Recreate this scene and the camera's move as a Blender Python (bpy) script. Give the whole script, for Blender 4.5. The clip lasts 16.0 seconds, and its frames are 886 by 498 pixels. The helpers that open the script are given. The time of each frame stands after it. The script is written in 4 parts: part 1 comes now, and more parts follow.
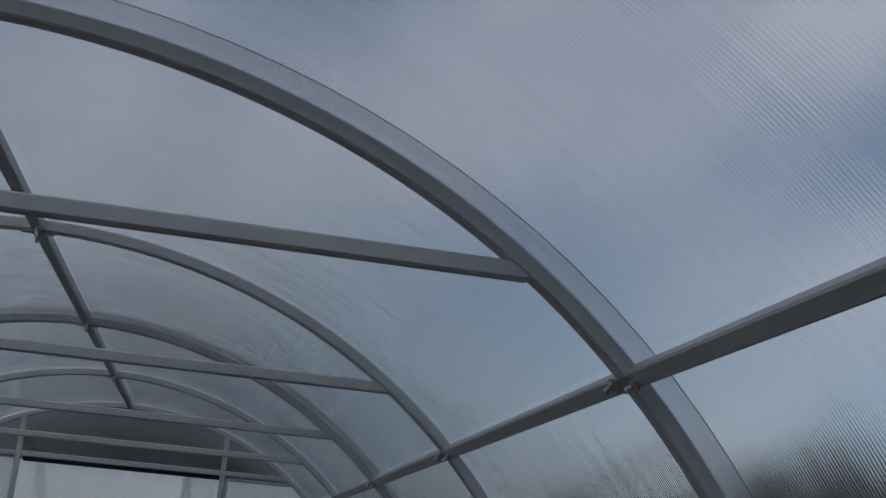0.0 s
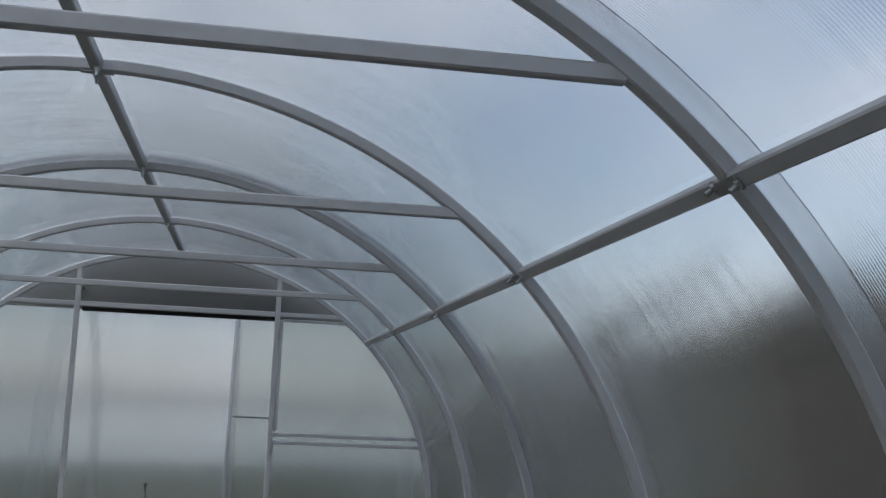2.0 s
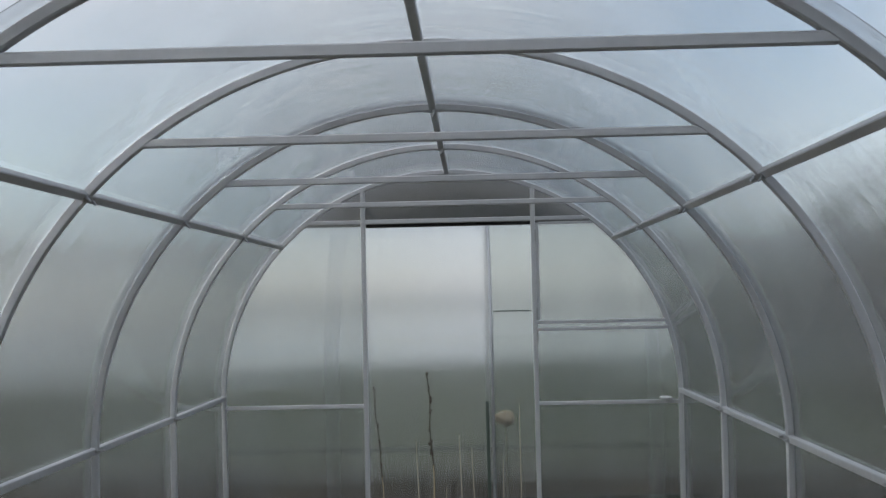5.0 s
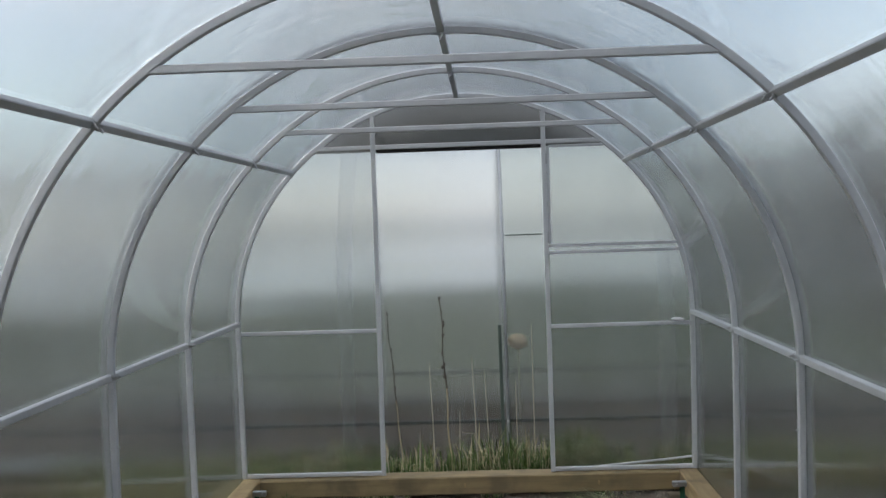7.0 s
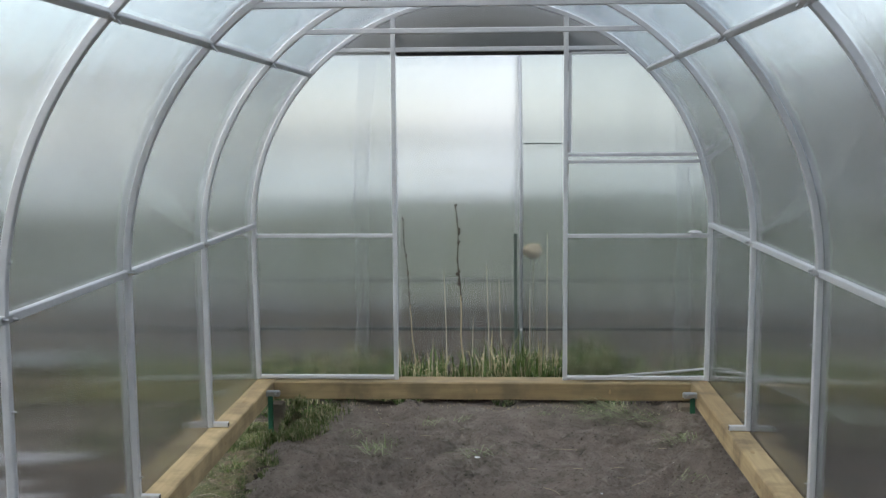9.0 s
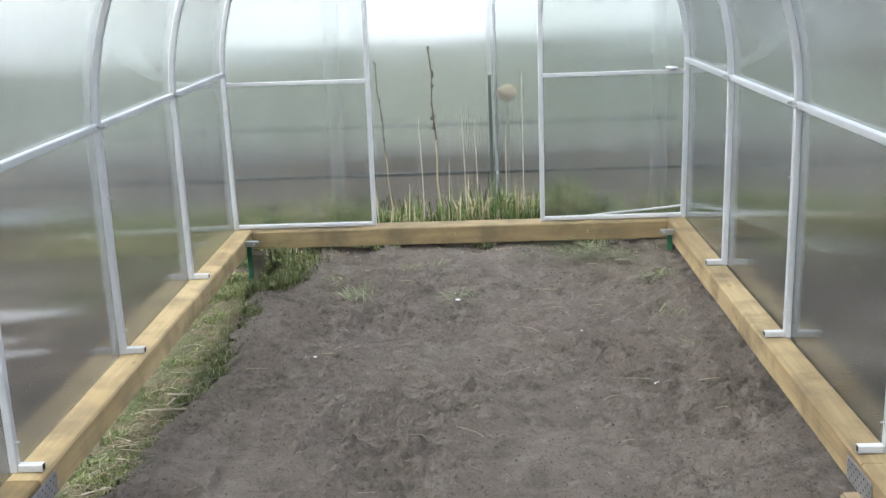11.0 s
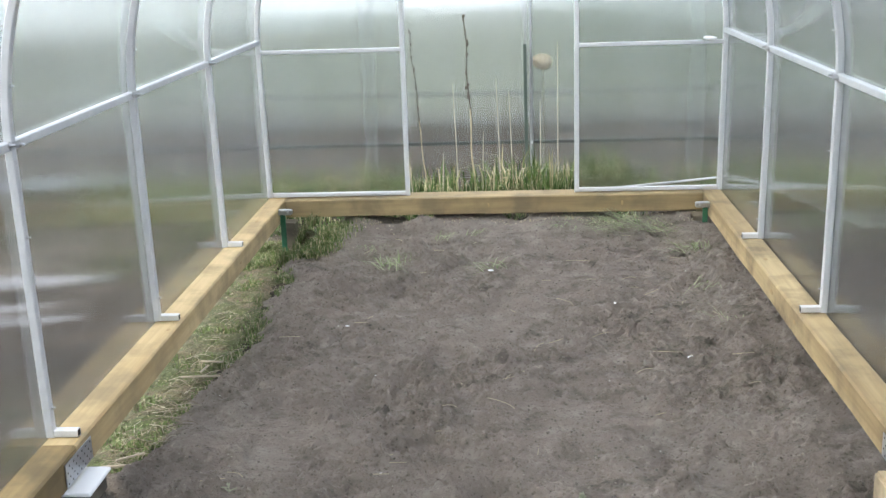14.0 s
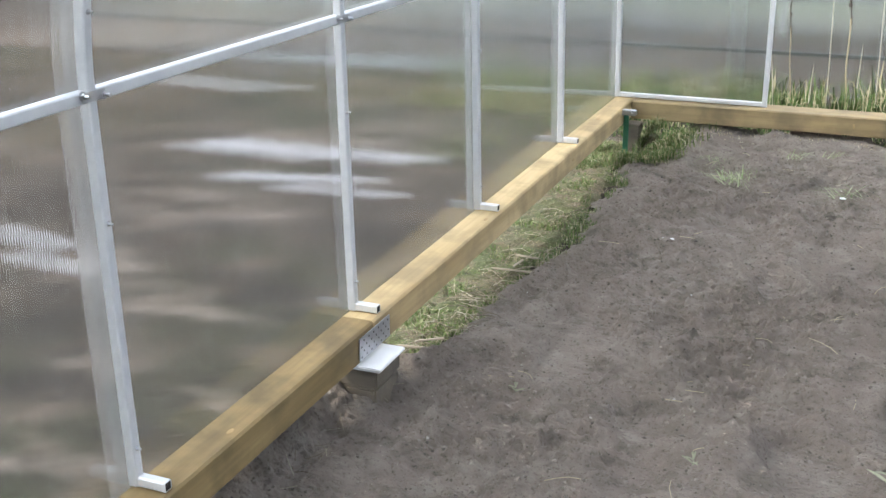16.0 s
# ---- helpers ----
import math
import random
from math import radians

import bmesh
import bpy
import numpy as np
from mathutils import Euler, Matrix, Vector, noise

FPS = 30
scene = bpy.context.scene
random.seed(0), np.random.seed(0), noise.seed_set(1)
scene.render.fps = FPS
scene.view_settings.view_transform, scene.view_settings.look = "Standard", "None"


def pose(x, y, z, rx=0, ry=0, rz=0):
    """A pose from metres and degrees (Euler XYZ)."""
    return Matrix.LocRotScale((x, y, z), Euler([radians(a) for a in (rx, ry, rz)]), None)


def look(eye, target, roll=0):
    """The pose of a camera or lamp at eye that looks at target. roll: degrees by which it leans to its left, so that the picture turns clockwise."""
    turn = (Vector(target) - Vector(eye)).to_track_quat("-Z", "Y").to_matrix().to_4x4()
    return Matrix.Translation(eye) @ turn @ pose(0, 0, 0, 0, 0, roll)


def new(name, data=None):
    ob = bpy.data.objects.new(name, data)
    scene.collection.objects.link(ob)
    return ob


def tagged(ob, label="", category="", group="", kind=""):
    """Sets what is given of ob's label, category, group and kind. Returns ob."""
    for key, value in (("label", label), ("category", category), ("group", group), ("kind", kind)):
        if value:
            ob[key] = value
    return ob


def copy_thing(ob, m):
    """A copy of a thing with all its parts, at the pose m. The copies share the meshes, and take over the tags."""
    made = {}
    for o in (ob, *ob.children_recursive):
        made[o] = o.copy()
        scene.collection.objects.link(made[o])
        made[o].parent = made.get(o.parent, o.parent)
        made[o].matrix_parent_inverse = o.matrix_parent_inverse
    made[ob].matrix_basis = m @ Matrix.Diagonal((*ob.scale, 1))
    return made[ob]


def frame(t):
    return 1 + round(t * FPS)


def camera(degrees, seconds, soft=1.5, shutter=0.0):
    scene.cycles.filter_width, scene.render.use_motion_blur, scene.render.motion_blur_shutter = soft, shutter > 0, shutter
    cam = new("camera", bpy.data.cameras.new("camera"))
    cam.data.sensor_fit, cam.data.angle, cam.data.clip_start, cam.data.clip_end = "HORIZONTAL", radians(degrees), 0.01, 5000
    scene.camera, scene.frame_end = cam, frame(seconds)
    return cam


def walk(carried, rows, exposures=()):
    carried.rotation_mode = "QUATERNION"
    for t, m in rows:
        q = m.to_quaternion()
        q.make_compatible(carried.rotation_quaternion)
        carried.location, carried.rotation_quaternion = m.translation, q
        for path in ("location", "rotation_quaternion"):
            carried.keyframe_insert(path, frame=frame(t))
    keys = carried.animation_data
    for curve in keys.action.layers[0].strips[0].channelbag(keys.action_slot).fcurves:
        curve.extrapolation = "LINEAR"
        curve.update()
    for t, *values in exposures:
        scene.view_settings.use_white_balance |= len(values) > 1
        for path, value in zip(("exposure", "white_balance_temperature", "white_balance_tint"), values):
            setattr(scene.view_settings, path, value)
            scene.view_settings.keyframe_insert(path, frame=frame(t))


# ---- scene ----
PATH = [
    (0, (0.432, 0.422, 1.458), (0.772, 2.315, 2.004), 5.1),
    (0.5, (0.449, 0.436, 1.448), (0.728, 2.359, 1.919), 3.8),
    (1, (0.457, 0.44, 1.437), (0.713, 2.384, 1.832), 2.8),
    (1.5, (0.39, 0.487, 1.422), (0.672, 2.44, 1.747), 1.3),
    (2, (0.353, 0.471, 1.418), (0.675, 2.426, 1.691), 2.6),
    (2.5, (0.415, 0.217, 1.388), (0.678, 2.193, 1.553), 0.8),
    (3, (0.408, 0.047, 1.389), (0.48, 2.043, 1.495), -0.8),
    (3.5, (0.303, -0.032, 1.404), (0.309, 1.963, 1.544), -0.7),
    (4, (0.167, -0.129, 1.399), (0.134, 1.868, 1.513), -1.3),
    (6.5, (0.123, -0.247, 1.382), (0.057, 1.751, 1.437), -1.3),
    (7, (0.14, -0.217, 1.384), (0.063, 1.781, 1.339), -1.9),
    (7.5, (0.146, -0.209, 1.373), (0.1, 1.788, 1.283), -1.3),
    (8, (0.146, -0.197, 1.374), (0.103, 1.8, 1.272), -1.0),
    (8.5, (0.132, -0.194, 1.378), (0.082, 1.803, 1.271), -0.9),
    (9, (0.127, -0.186, 1.365), (0.021, 1.801, 1.161), -0.4),
    (9.5, (0.128, -0.159, 1.367), (0.015, 1.804, 1.004), -1.5),
    (10, (0.115, -0.156, 1.355), (0.033, 1.795, 0.927), -1.4),
    (12.5, (0.11, -0.152, 1.351), (0.056, 1.787, 0.865), -2.6),
    (13, (0.096, -0.15, 1.351), (0.031, 1.789, 0.864), -2.6),
    (13.5, (0.11, -0.144, 1.353), (-0.002, 1.784, 0.835), -2.7),
    (14, (0.109, -0.139, 1.357), (-0.014, 1.788, 0.832), -1.9),
    (14.5, (0.097, -0.126, 1.354), (-0.064, 1.792, 0.809), -1.5),
    (15, (0.088, -0.099, 1.346), (-0.215, 1.791, 0.767), -1.3),
    (15.5, (0.113, -0.022, 1.328), (-0.4, 1.8, 0.682), -1.2),
    (16, (0.211, 0.061, 1.318), (-0.516, 1.796, 0.636), -0.6),
]
EXPOSURES = [(0, -0.85, 6200, 10), (0.5, -0.68, 6250, 10), (1.5, -0.24, 6350, 10), (2.5, 0.08, 6500, 10), (3.5, 0.28, 6600, 9.5), (4, 0.27, 6650, 9.5), (6.5, 0.36, 6700, 9), (7, 0.55, 6700, 9),
             (7.5, 0.74, 6700, 9), (8.5, 0.94, 6650, 9.5), (9, 1.06, 6700, 8.5), (9.5, 1.43, 6680, 8), (10, 1.7, 6720, 8), (12.5, 2.07, 6720, 8), (15, 2.17, 6720, 8.5), (16, 2.25, 6700, 9)]
cam = camera(42.8, 16.0, soft=1.4)
walk(cam, [(t, look(eye, target, roll)) for t, eye, target, roll in PATH], EXPOSURES)

# ---- world and light ----
SUN_ELEV, SUN_ROT = radians(42), radians(245)
world = bpy.data.worlds.new("sky")
scene.world = world
world.use_nodes = True
wn, wl = world.node_tree.nodes, world.node_tree.links
background = wn["Background"]
background.inputs["Strength"].default_value = 0.14
sky = wn.new("ShaderNodeTexSky")
sky.sky_type, sky.sun_disc, sky.sun_elevation, sky.sun_rotation = "NISHITA", False, SUN_ELEV, SUN_ROT
coord = wn.new("ShaderNodeTexCoord")
mapping = wn.new("ShaderNodeMapping")
mapping.inputs["Scale"].default_value = (1.0, 1.0, 2.2)
mapping.inputs["Location"].default_value = (-1.4, 3.2, 1.7)
clouds = wn.new("ShaderNodeTexNoise")
clouds.inputs["Scale"].default_value, clouds.inputs["Detail"].default_value = 2.3, 7.0
ramp = wn.new("ShaderNodeValToRGB")
ramp.color_ramp.elements[0].position, ramp.color_ramp.elements[1].position = 0.38, 0.66
ramp.color_ramp.elements[0].color = (0.2, 0.2, 0.2, 1)
mix = wn.new("ShaderNodeMix")
mix.data_type = "RGBA"
mix.inputs["B"].default_value = (6.3, 6.55, 7.15, 1)
wl.new(coord.outputs["Generated"], mapping.inputs["Vector"])
wl.new(mapping.outputs["Vector"], clouds.inputs["Vector"])
wl.new(clouds.outputs["Fac"], ramp.inputs["Fac"])
wl.new(ramp.outputs["Color"], mix.inputs["Factor"])
wl.new(sky.outputs["Color"], mix.inputs["A"])
wl.new(mix.outputs["Result"], background.inputs["Color"])

sun = new("sun", bpy.data.lights.new("sun", "SUN"))
sun.data.energy, sun.data.angle, sun.data.color = 1.2, radians(14), (1.0, 0.95, 0.88)
sun.rotation_euler = (radians(90) - SUN_ELEV, 0, radians(180) - SUN_ROT)


# ---- materials ----
class Mat:
    """A node material with its Principled shader and short ways to add nodes."""

    def __init__(self, name):
        self.m = bpy.data.materials.new(name)
        self.m.use_nodes = True
        self.n, self.l = self.m.node_tree.nodes, self.m.node_tree.links
        self.p = self.n["Principled BSDF"]
        self.out = self.n["Material Output"]
        self.co = self.n.new("ShaderNodeTexCoord").outputs["Object"]

    def noise(self, scale, detail=5.0, stretch=None, rough=0.55):
        node = self.n.new("ShaderNodeTexNoise")
        node.inputs["Scale"].default_value, node.inputs["Detail"].default_value = scale, detail
        node.inputs["Roughness"].default_value = rough
        vec = self.co
        if stretch:
            mp = self.n.new("ShaderNodeMapping")
            mp.inputs["Scale"].default_value = stretch
            self.l.new(vec, mp.inputs["Vector"])
            vec = mp.outputs["Vector"]
        self.l.new(vec, node.inputs["Vector"])
        return node.outputs["Fac"]

    def ramp(self, fac, stops):
        node = self.n.new("ShaderNodeValToRGB")
        els = node.color_ramp.elements
        while len(els) < len(stops):
            els.new(0.5)
        for e, (pos, col) in zip(els, stops):
            e.position, e.color = pos, (*col, 1) if len(col) == 3 else col
        self.l.new(fac, node.inputs["Fac"])
        return node.outputs["Color"]

    def mix(self, fac, a, b, blend="MIX"):
        node = self.n.new("ShaderNodeMix")
        node.data_type, node.blend_type = "RGBA", blend
        for sock, v in (("Factor", fac), ("A", a), ("B", b)):
            s = [i for i in node.inputs if i.name == sock and (sock == "Factor" and i.type == "VALUE" or i.type == "RGBA")][0]
            if isinstance(v, bpy.types.NodeSocket):
                self.l.new(v, s)
            else:
                s.default_value = v if isinstance(v, (int, float)) else (*v, 1)
        return [o for o in node.outputs if o.type == "RGBA"][0]

    def math(self, op, a, b=0.0):
        node = self.n.new("ShaderNodeMath")
        node.operation = op
        for i, v in enumerate((a, b)):
            if isinstance(v, bpy.types.NodeSocket):
                self.l.new(v, node.inputs[i])
            else:
                node.inputs[i].default_value = v
        return node.outputs[0]

    def colour(self, c):
        if isinstance(c, bpy.types.NodeSocket):
            self.l.new(c, self.p.inputs["Base Color"])
        else:
            self.p.inputs["Base Color"].default_value = (*c, 1)
        return self

    def surface(self, rough=0.6, metal=0.0):
        if isinstance(rough, bpy.types.NodeSocket):
            self.l.new(rough, self.p.inputs["Roughness"])
        else:
            self.p.inputs["Roughness"].default_value = rough
        self.p.inputs["Metallic"].default_value = metal
        return self

    def bump(self, fac, strength=0.3, dist=0.01):
        node = self.n.new("ShaderNodeBump")
        node.inputs["Strength"].default_value, node.inputs["Distance"].default_value = strength, dist
        self.l.new(fac, node.inputs["Height"])
        self.l.new(node.outputs["Normal"], self.p.inputs["Normal"])
        return self

    def random(self):
        return self.n.new("ShaderNodeObjectInfo").outputs["Random"]

    def island(self):
        return self.n.new("ShaderNodeNewGeometry").outputs["Random Per Island"]


def sheet_material(name, axis, haze, rough, amp, tint):
    """Twin-wall polycarbonate: clear walls over fine ribs that bend light across them, with a little milky haze."""
    m = Mat(name)
    n, l = m.n, m.l
    geo = n.new("ShaderNodeNewGeometry")
    sep = n.new("ShaderNodeSeparateXYZ")
    l.new(m.co, sep.inputs[0])
    along = sep.outputs["XYZ".index(axis)]
    wave = m.math("SINE", m.math("MULTIPLY", along, 2 * math.pi / 0.0065))
    uneven = m.noise(3.0, 3.0)
    across = [0.06, 0.06, 0.06]
    across["XYZ".index(axis)] = 1.0
    streak = m.math("MULTIPLY", m.math("SUBTRACT", m.noise(38.0, 4.0, tuple(across)), 0.5), 1.5)
    bend = m.math("MULTIPLY", m.math("ADD", wave, streak), m.math("MULTIPLY", m.math("ADD", uneven, 0.5), amp))
    comb = n.new("ShaderNodeCombineXYZ")
    l.new(bend, comb.inputs["XYZ".index(axis)])
    add = n.new("ShaderNodeVectorMath")
    add.operation = "ADD"
    l.new(geo.outputs["Normal"], add.inputs[0])
    l.new(comb.outputs[0], add.inputs[1])
    norm = n.new("ShaderNodeVectorMath")
    norm.operation = "NORMALIZE"
    l.new(add.outputs[0], norm.inputs[0])
    glass = n.new("ShaderNodeBsdfGlass")
    glass.distribution = "GGX"
    glass.inputs["IOR"].default_value, glass.inputs["Roughness"].default_value = 1.48, rough
    glass.inputs["Color"].default_value = (*tint, 1)
    l.new(norm.outputs[0], glass.inputs["Normal"])
    milk = n.new("ShaderNodeBsdfTranslucent")
    milk.inputs["Color"].default_value = (0.85, 0.87, 0.88, 1)
    dull = n.new("ShaderNodeBsdfDiffuse")
    dull.inputs["Color"].default_value = (0.8, 0.82, 0.83, 1)
    fog = n.new("ShaderNodeMixShader")
    fog.inputs[0].default_value = 0.4
    l.new(milk.outputs[0], fog.inputs[1])
    l.new(dull.outputs[0], fog.inputs[2])
    both = n.new("ShaderNodeMixShader")
    # uneven haze streaks that stand in for sky glints along the ribs
    fine_axis = [0.3, 0.3, 0.3]
    fine_axis["XYZ".index(axis)] = 24.0
    rib_glints = m.ramp(m.noise(3.0, 6.0, tuple(fine_axis)), [(0.36, (0.0,) * 3), (0.52, (0.6,) * 3), (0.72, (1.7,) * 3)])
    l.new(m.math("MULTIPLY", m.math("ADD", rib_glints, 0.5), haze), both.inputs[0])
    l.new(glass.outputs[0], both.inputs[1])
    l.new(fog.outputs[0], both.inputs[2])
    l.new(both.outputs[0], m.out.inputs["Surface"])
    return m.m


SHEET_SIDE = sheet_material("polycarbonate_cover", "Y", 0.027, 0.060, 0.032, (0.94, 0.955, 0.96))
SKIN_SIDE = sheet_material("polycarbonate_outer_skin", "Y", 0.006, 0.035, 0.0, (1.0, 1.0, 1.0))
TAPE = sheet_material("joint_tape", "Y", 0.05, 0.13, 0.004, (0.97, 0.975, 0.98))
SHEET_GABLE = sheet_material("polycarbonate_gable", "X", 0.030, 0.055, 0.06, (0.87, 0.885, 0.88))
SHEET_NEXT = sheet_material("polycarbonate_neighbour", "X", 0.06, 0.10, 0.06, (0.925, 0.932, 0.938))
SHEET_OLD = sheet_material("polycarbonate_aged", "X", 0.08, 0.10, 0.06, (0.87, 0.885, 0.88))

m = Mat("galvanised_tube")
m.colour(m.mix(m.noise(35, 6), (0.56, 0.58, 0.60), (0.70, 0.72, 0.74))).surface(m.ramp(m.noise(60, 3), [(0.3, (0.36,) * 3), (0.7, (0.52,) * 3)]), 0.35)
m.bump(m.noise(90, 3), 0.06, 0.002)
ZINC = m.m
m = Mat("steel_bolt")
m.colour((0.45, 0.46, 0.47)).surface(0.35, 1.0).bump(m.noise(200, 2), 0.1, 0.001)
BOLT = m.m
m = Mat("steel_plate")
m.colour(m.mix(m.noise(50, 5), (0.42, 0.43, 0.45), (0.60, 0.61, 0.63))).surface(0.42, 0.8)
PLATE = m.m
m = Mat("dark_hole")
m.colour((0.02, 0.018, 0.015)).surface(0.9)
HOLE = m.m


def timber(name, light, dark, stretch):
    m = Mat(name)
    grain = m.noise(9, 8, stretch, 0.6)
    fine = m.noise(60, 4, stretch)
    stain = m.noise(5.5, 6)
    base = m.mix(m.ramp(grain, [(0.35, (0,) * 3), (0.68, (1,) * 3)]), light, dark)
    base = m.mix(m.ramp(stain, [(0.44, (0,) * 3), (0.66, (0.85,) * 3)]), base, (dark[0] * 0.75, dark[1] * 0.8, dark[2] * 0.9))
    m.colour(m.mix(0.3, base, m.ramp(fine, [(0.3, (0.25, 0.17, 0.08)), (0.7, (0.75, 0.6, 0.36))]), "SOFT_LIGHT"))
    m.surface(0.72).bump(m.math("ADD", grain, m.math("MULTIPLY", fine, 0.5)), 0.35, 0.004)
    return m.m


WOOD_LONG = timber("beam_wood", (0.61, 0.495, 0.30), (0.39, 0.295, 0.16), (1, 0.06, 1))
# darker copy of the beam wood, with the eastern inner face's shade in its colour
WOOD_EAST_SHADED = timber("shaded_east_beam_wood", (0.45, 0.365, 0.22), (0.24, 0.18, 0.098), (1, 0.06, 1))
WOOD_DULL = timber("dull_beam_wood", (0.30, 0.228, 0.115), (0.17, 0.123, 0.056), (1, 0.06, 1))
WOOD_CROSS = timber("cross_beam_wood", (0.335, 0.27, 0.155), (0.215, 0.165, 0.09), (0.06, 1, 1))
WOOD_BLOCK = timber("block_wood", (0.50, 0.42, 0.30), (0.34, 0.27, 0.18), (0.1, 1, 1))
WOOD_OLD = timber("weathered_wood", (0.20, 0.178, 0.145), (0.12, 0.105, 0.085), (0.1, 1, 1))
WOOD_KNOT = timber("knot_wood", (0.42, 0.31, 0.165), (0.31, 0.22, 0.11), (1, 1, 1))
WOOD_BARE = timber("bleached_wood", (0.40, 0.36, 0.30), (0.28, 0.25, 0.20), (0.1, 1, 1))

m = Mat("soil")
big, mid, fine = m.noise(1.6, 5), m.noise(11, 6), m.noise(75, 6, None, 0.7)
c = m.mix(big, (0.202, 0.175, 0.150), (0.298, 0.257, 0.223))
# dark patches: moist soil, with shade of the relief also put into the colour
patch = m.noise(7.5, 7, (0.8, 1.5, 1), 0.66)
patchy = m.math("MULTIPLY", m.ramp(patch, [(0.36, (0.8,) * 3), (0.50, (0,) * 3)]), m.ramp(m.noise(1.9, 4), [(0.40, (0.35,) * 3), (0.60, (1.0,) * 3)]))
c = m.mix(patchy, c, (0.121, 0.104, 0.088))
c = m.mix(m.ramp(mid, [(0.48, (0,) * 3), (0.70, (0.7,) * 3)]), c, (0.340, 0.307, 0.267))
c = m.mix(m.ramp(fine, [(0.30, (0.8,) * 3), (0.45, (0,) * 3)]), c, (0.074, 0.061, 0.050))
c = m.mix(m.ramp(m.noise(140, 2), [(0.71, (0,) * 3), (0.75, (1,) * 3)]), c, (0.417, 0.394, 0.333))
m.colour(c).surface(0.95).bump(m.math("ADD", fine, m.math("MULTIPLY", m.noise(20, 6, (1, 1.6, 1)), 2.0)), 1.0, 0.030)
m.p.inputs["Specular IOR Level"].default_value = 0.15
SOIL = m.m

m = Mat("field")
big, mid, fine = m.noise(0.35, 6), m.noise(3.0, 6), m.noise(40, 5)
c = m.mix(m.ramp(big, [(0.42, (0,) * 3), (0.60, (1,) * 3)]), (0.034, 0.028, 0.022), (0.024, 0.031, 0.014))
c = m.mix(m.ramp(mid, [(0.50, (0,) * 3), (0.62, (0.9,) * 3)]), c, (0.082, 0.066, 0.051))
c = m.mix(m.ramp(m.noise(1.3, 6, (1, 1.8, 1), 0.65), [(0.40, (0.9,) * 3), (0.48, (0,) * 3)]), c, (0.014, 0.012, 0.010))
c = m.mix(m.ramp(m.noise(1.9, 7, (0.7, 1.7, 1), 0.7), [(0.54, (0,) * 3), (0.63, (0.8,) * 3)]), c, (0.165, 0.142, 0.118))
c = m.mix(m.ramp(fine, [(0.3, (0.8,) * 3), (0.55, (0,) * 3)]), c, (0.025, 0.022, 0.015))
# rough dry grass grows behind the second greenhouse
sep = m.n.new("ShaderNodeSeparateXYZ")
m.l.new(m.co, sep.inputs[0])
north = m.math("MULTIPLY", m.math("ADD", sep.outputs["Y"], m.math("MULTIPLY", big, 3.0)), 0.05)
near = m.math("MULTIPLY", m.math("ADD", sep.outputs["Y"], m.math("MULTIPLY", mid, 0.8)), 0.1)
c = m.mix(m.ramp(near, [(0.77, (0,) * 3), (0.80, (1,) * 3)]), c, m.mix(fine, (0.083, 0.066, 0.050), (0.128, 0.104, 0.082)))
c = m.mix(m.ramp(north, [(0.54, (0,) * 3), (0.68, (1,) * 3)]), c, m.mix(mid, (0.085, 0.105, 0.056), (0.135, 0.148, 0.105)))
m.colour(c).surface(0.95).bump(m.math("ADD", fine, mid), 0.7, 0.03)
m.p.inputs["Specular IOR Level"].default_value = 0.1
FIELD = m.m


def blades(name, stops):
    m = Mat(name)
    m.colour(m.ramp(m.island(), stops)).surface(0.6)
    m.p.inputs["Specular IOR Level"].default_value = 0.25
    return m.m


GRASS = blades("grass_blades", [(0.0, (0.045, 0.085, 0.020)), (0.45, (0.105, 0.165, 0.042)), (0.62, (0.18, 0.21, 0.08)), (0.8, (0.36, 0.32, 0.19)), (1.0, (0.50, 0.45, 0.30))])
TURF = blades("turf_blades", [(0.0, (0.075, 0.110, 0.034)), (0.55, (0.120, 0.168, 0.053)), (0.75, (0.19, 0.210, 0.090)), (0.88, (0.30, 0.275, 0.17)), (1.0, (0.42, 0.38, 0.27))])
MEADOW = blades("meadow_blades", [(0.0, (0.035, 0.07, 0.016)), (0.50, (0.075, 0.135, 0.034)), (0.66, (0.13, 0.17, 0.06)), (0.80, (0.30, 0.27, 0.16)), (1.0, (0.46, 0.41, 0.28))])
m = Mat("turf_mat")
c = m.mix(m.ramp(m.noise(9, 6), [(0.36, (0,) * 3), (0.6, (1,) * 3)]), (0.150, 0.120, 0.078), (0.080, 0.098, 0.036))
c = m.mix(m.ramp(m.noise(70, 5, None, 0.7), [(0.32, (0.9,) * 3), (0.52, (0,) * 3)]), c, (0.035, 0.040, 0.016))
m.colour(m.mix(m.ramp(m.noise(110, 3), [(0.58, (0,) * 3), (0.68, (0.8,) * 3)]), c, (0.30, 0.28, 0.15))).surface(0.95).bump(m.noise(60, 6, None, 0.7), 1.0, 0.02)
TURF_MAT = m.m
STRAW = blades("dry_straw", [(0.0, (0.26, 0.21, 0.13)), (0.5, (0.44, 0.38, 0.26)), (1.0, (0.60, 0.54, 0.42))])
LEAF = blades("wilting_leaves", [(0.0, (0.12, 0.17, 0.07)), (0.5, (0.22, 0.27, 0.13)), (1.0, (0.42, 0.43, 0.29))])
WEED = blades("weed_leaves", [(0.0, (0.25, 0.27, 0.18)), (0.5, (0.36, 0.37, 0.27)), (1.0, (0.48, 0.48, 0.38))])
PEBBLE = blades("pebbles", [(0.0, (0.06, 0.05, 0.042)), (0.55, (0.12, 0.10, 0.085)), (0.85, (0.30, 0.28, 0.25)), (1.0, (0.62, 0.60, 0.56))])
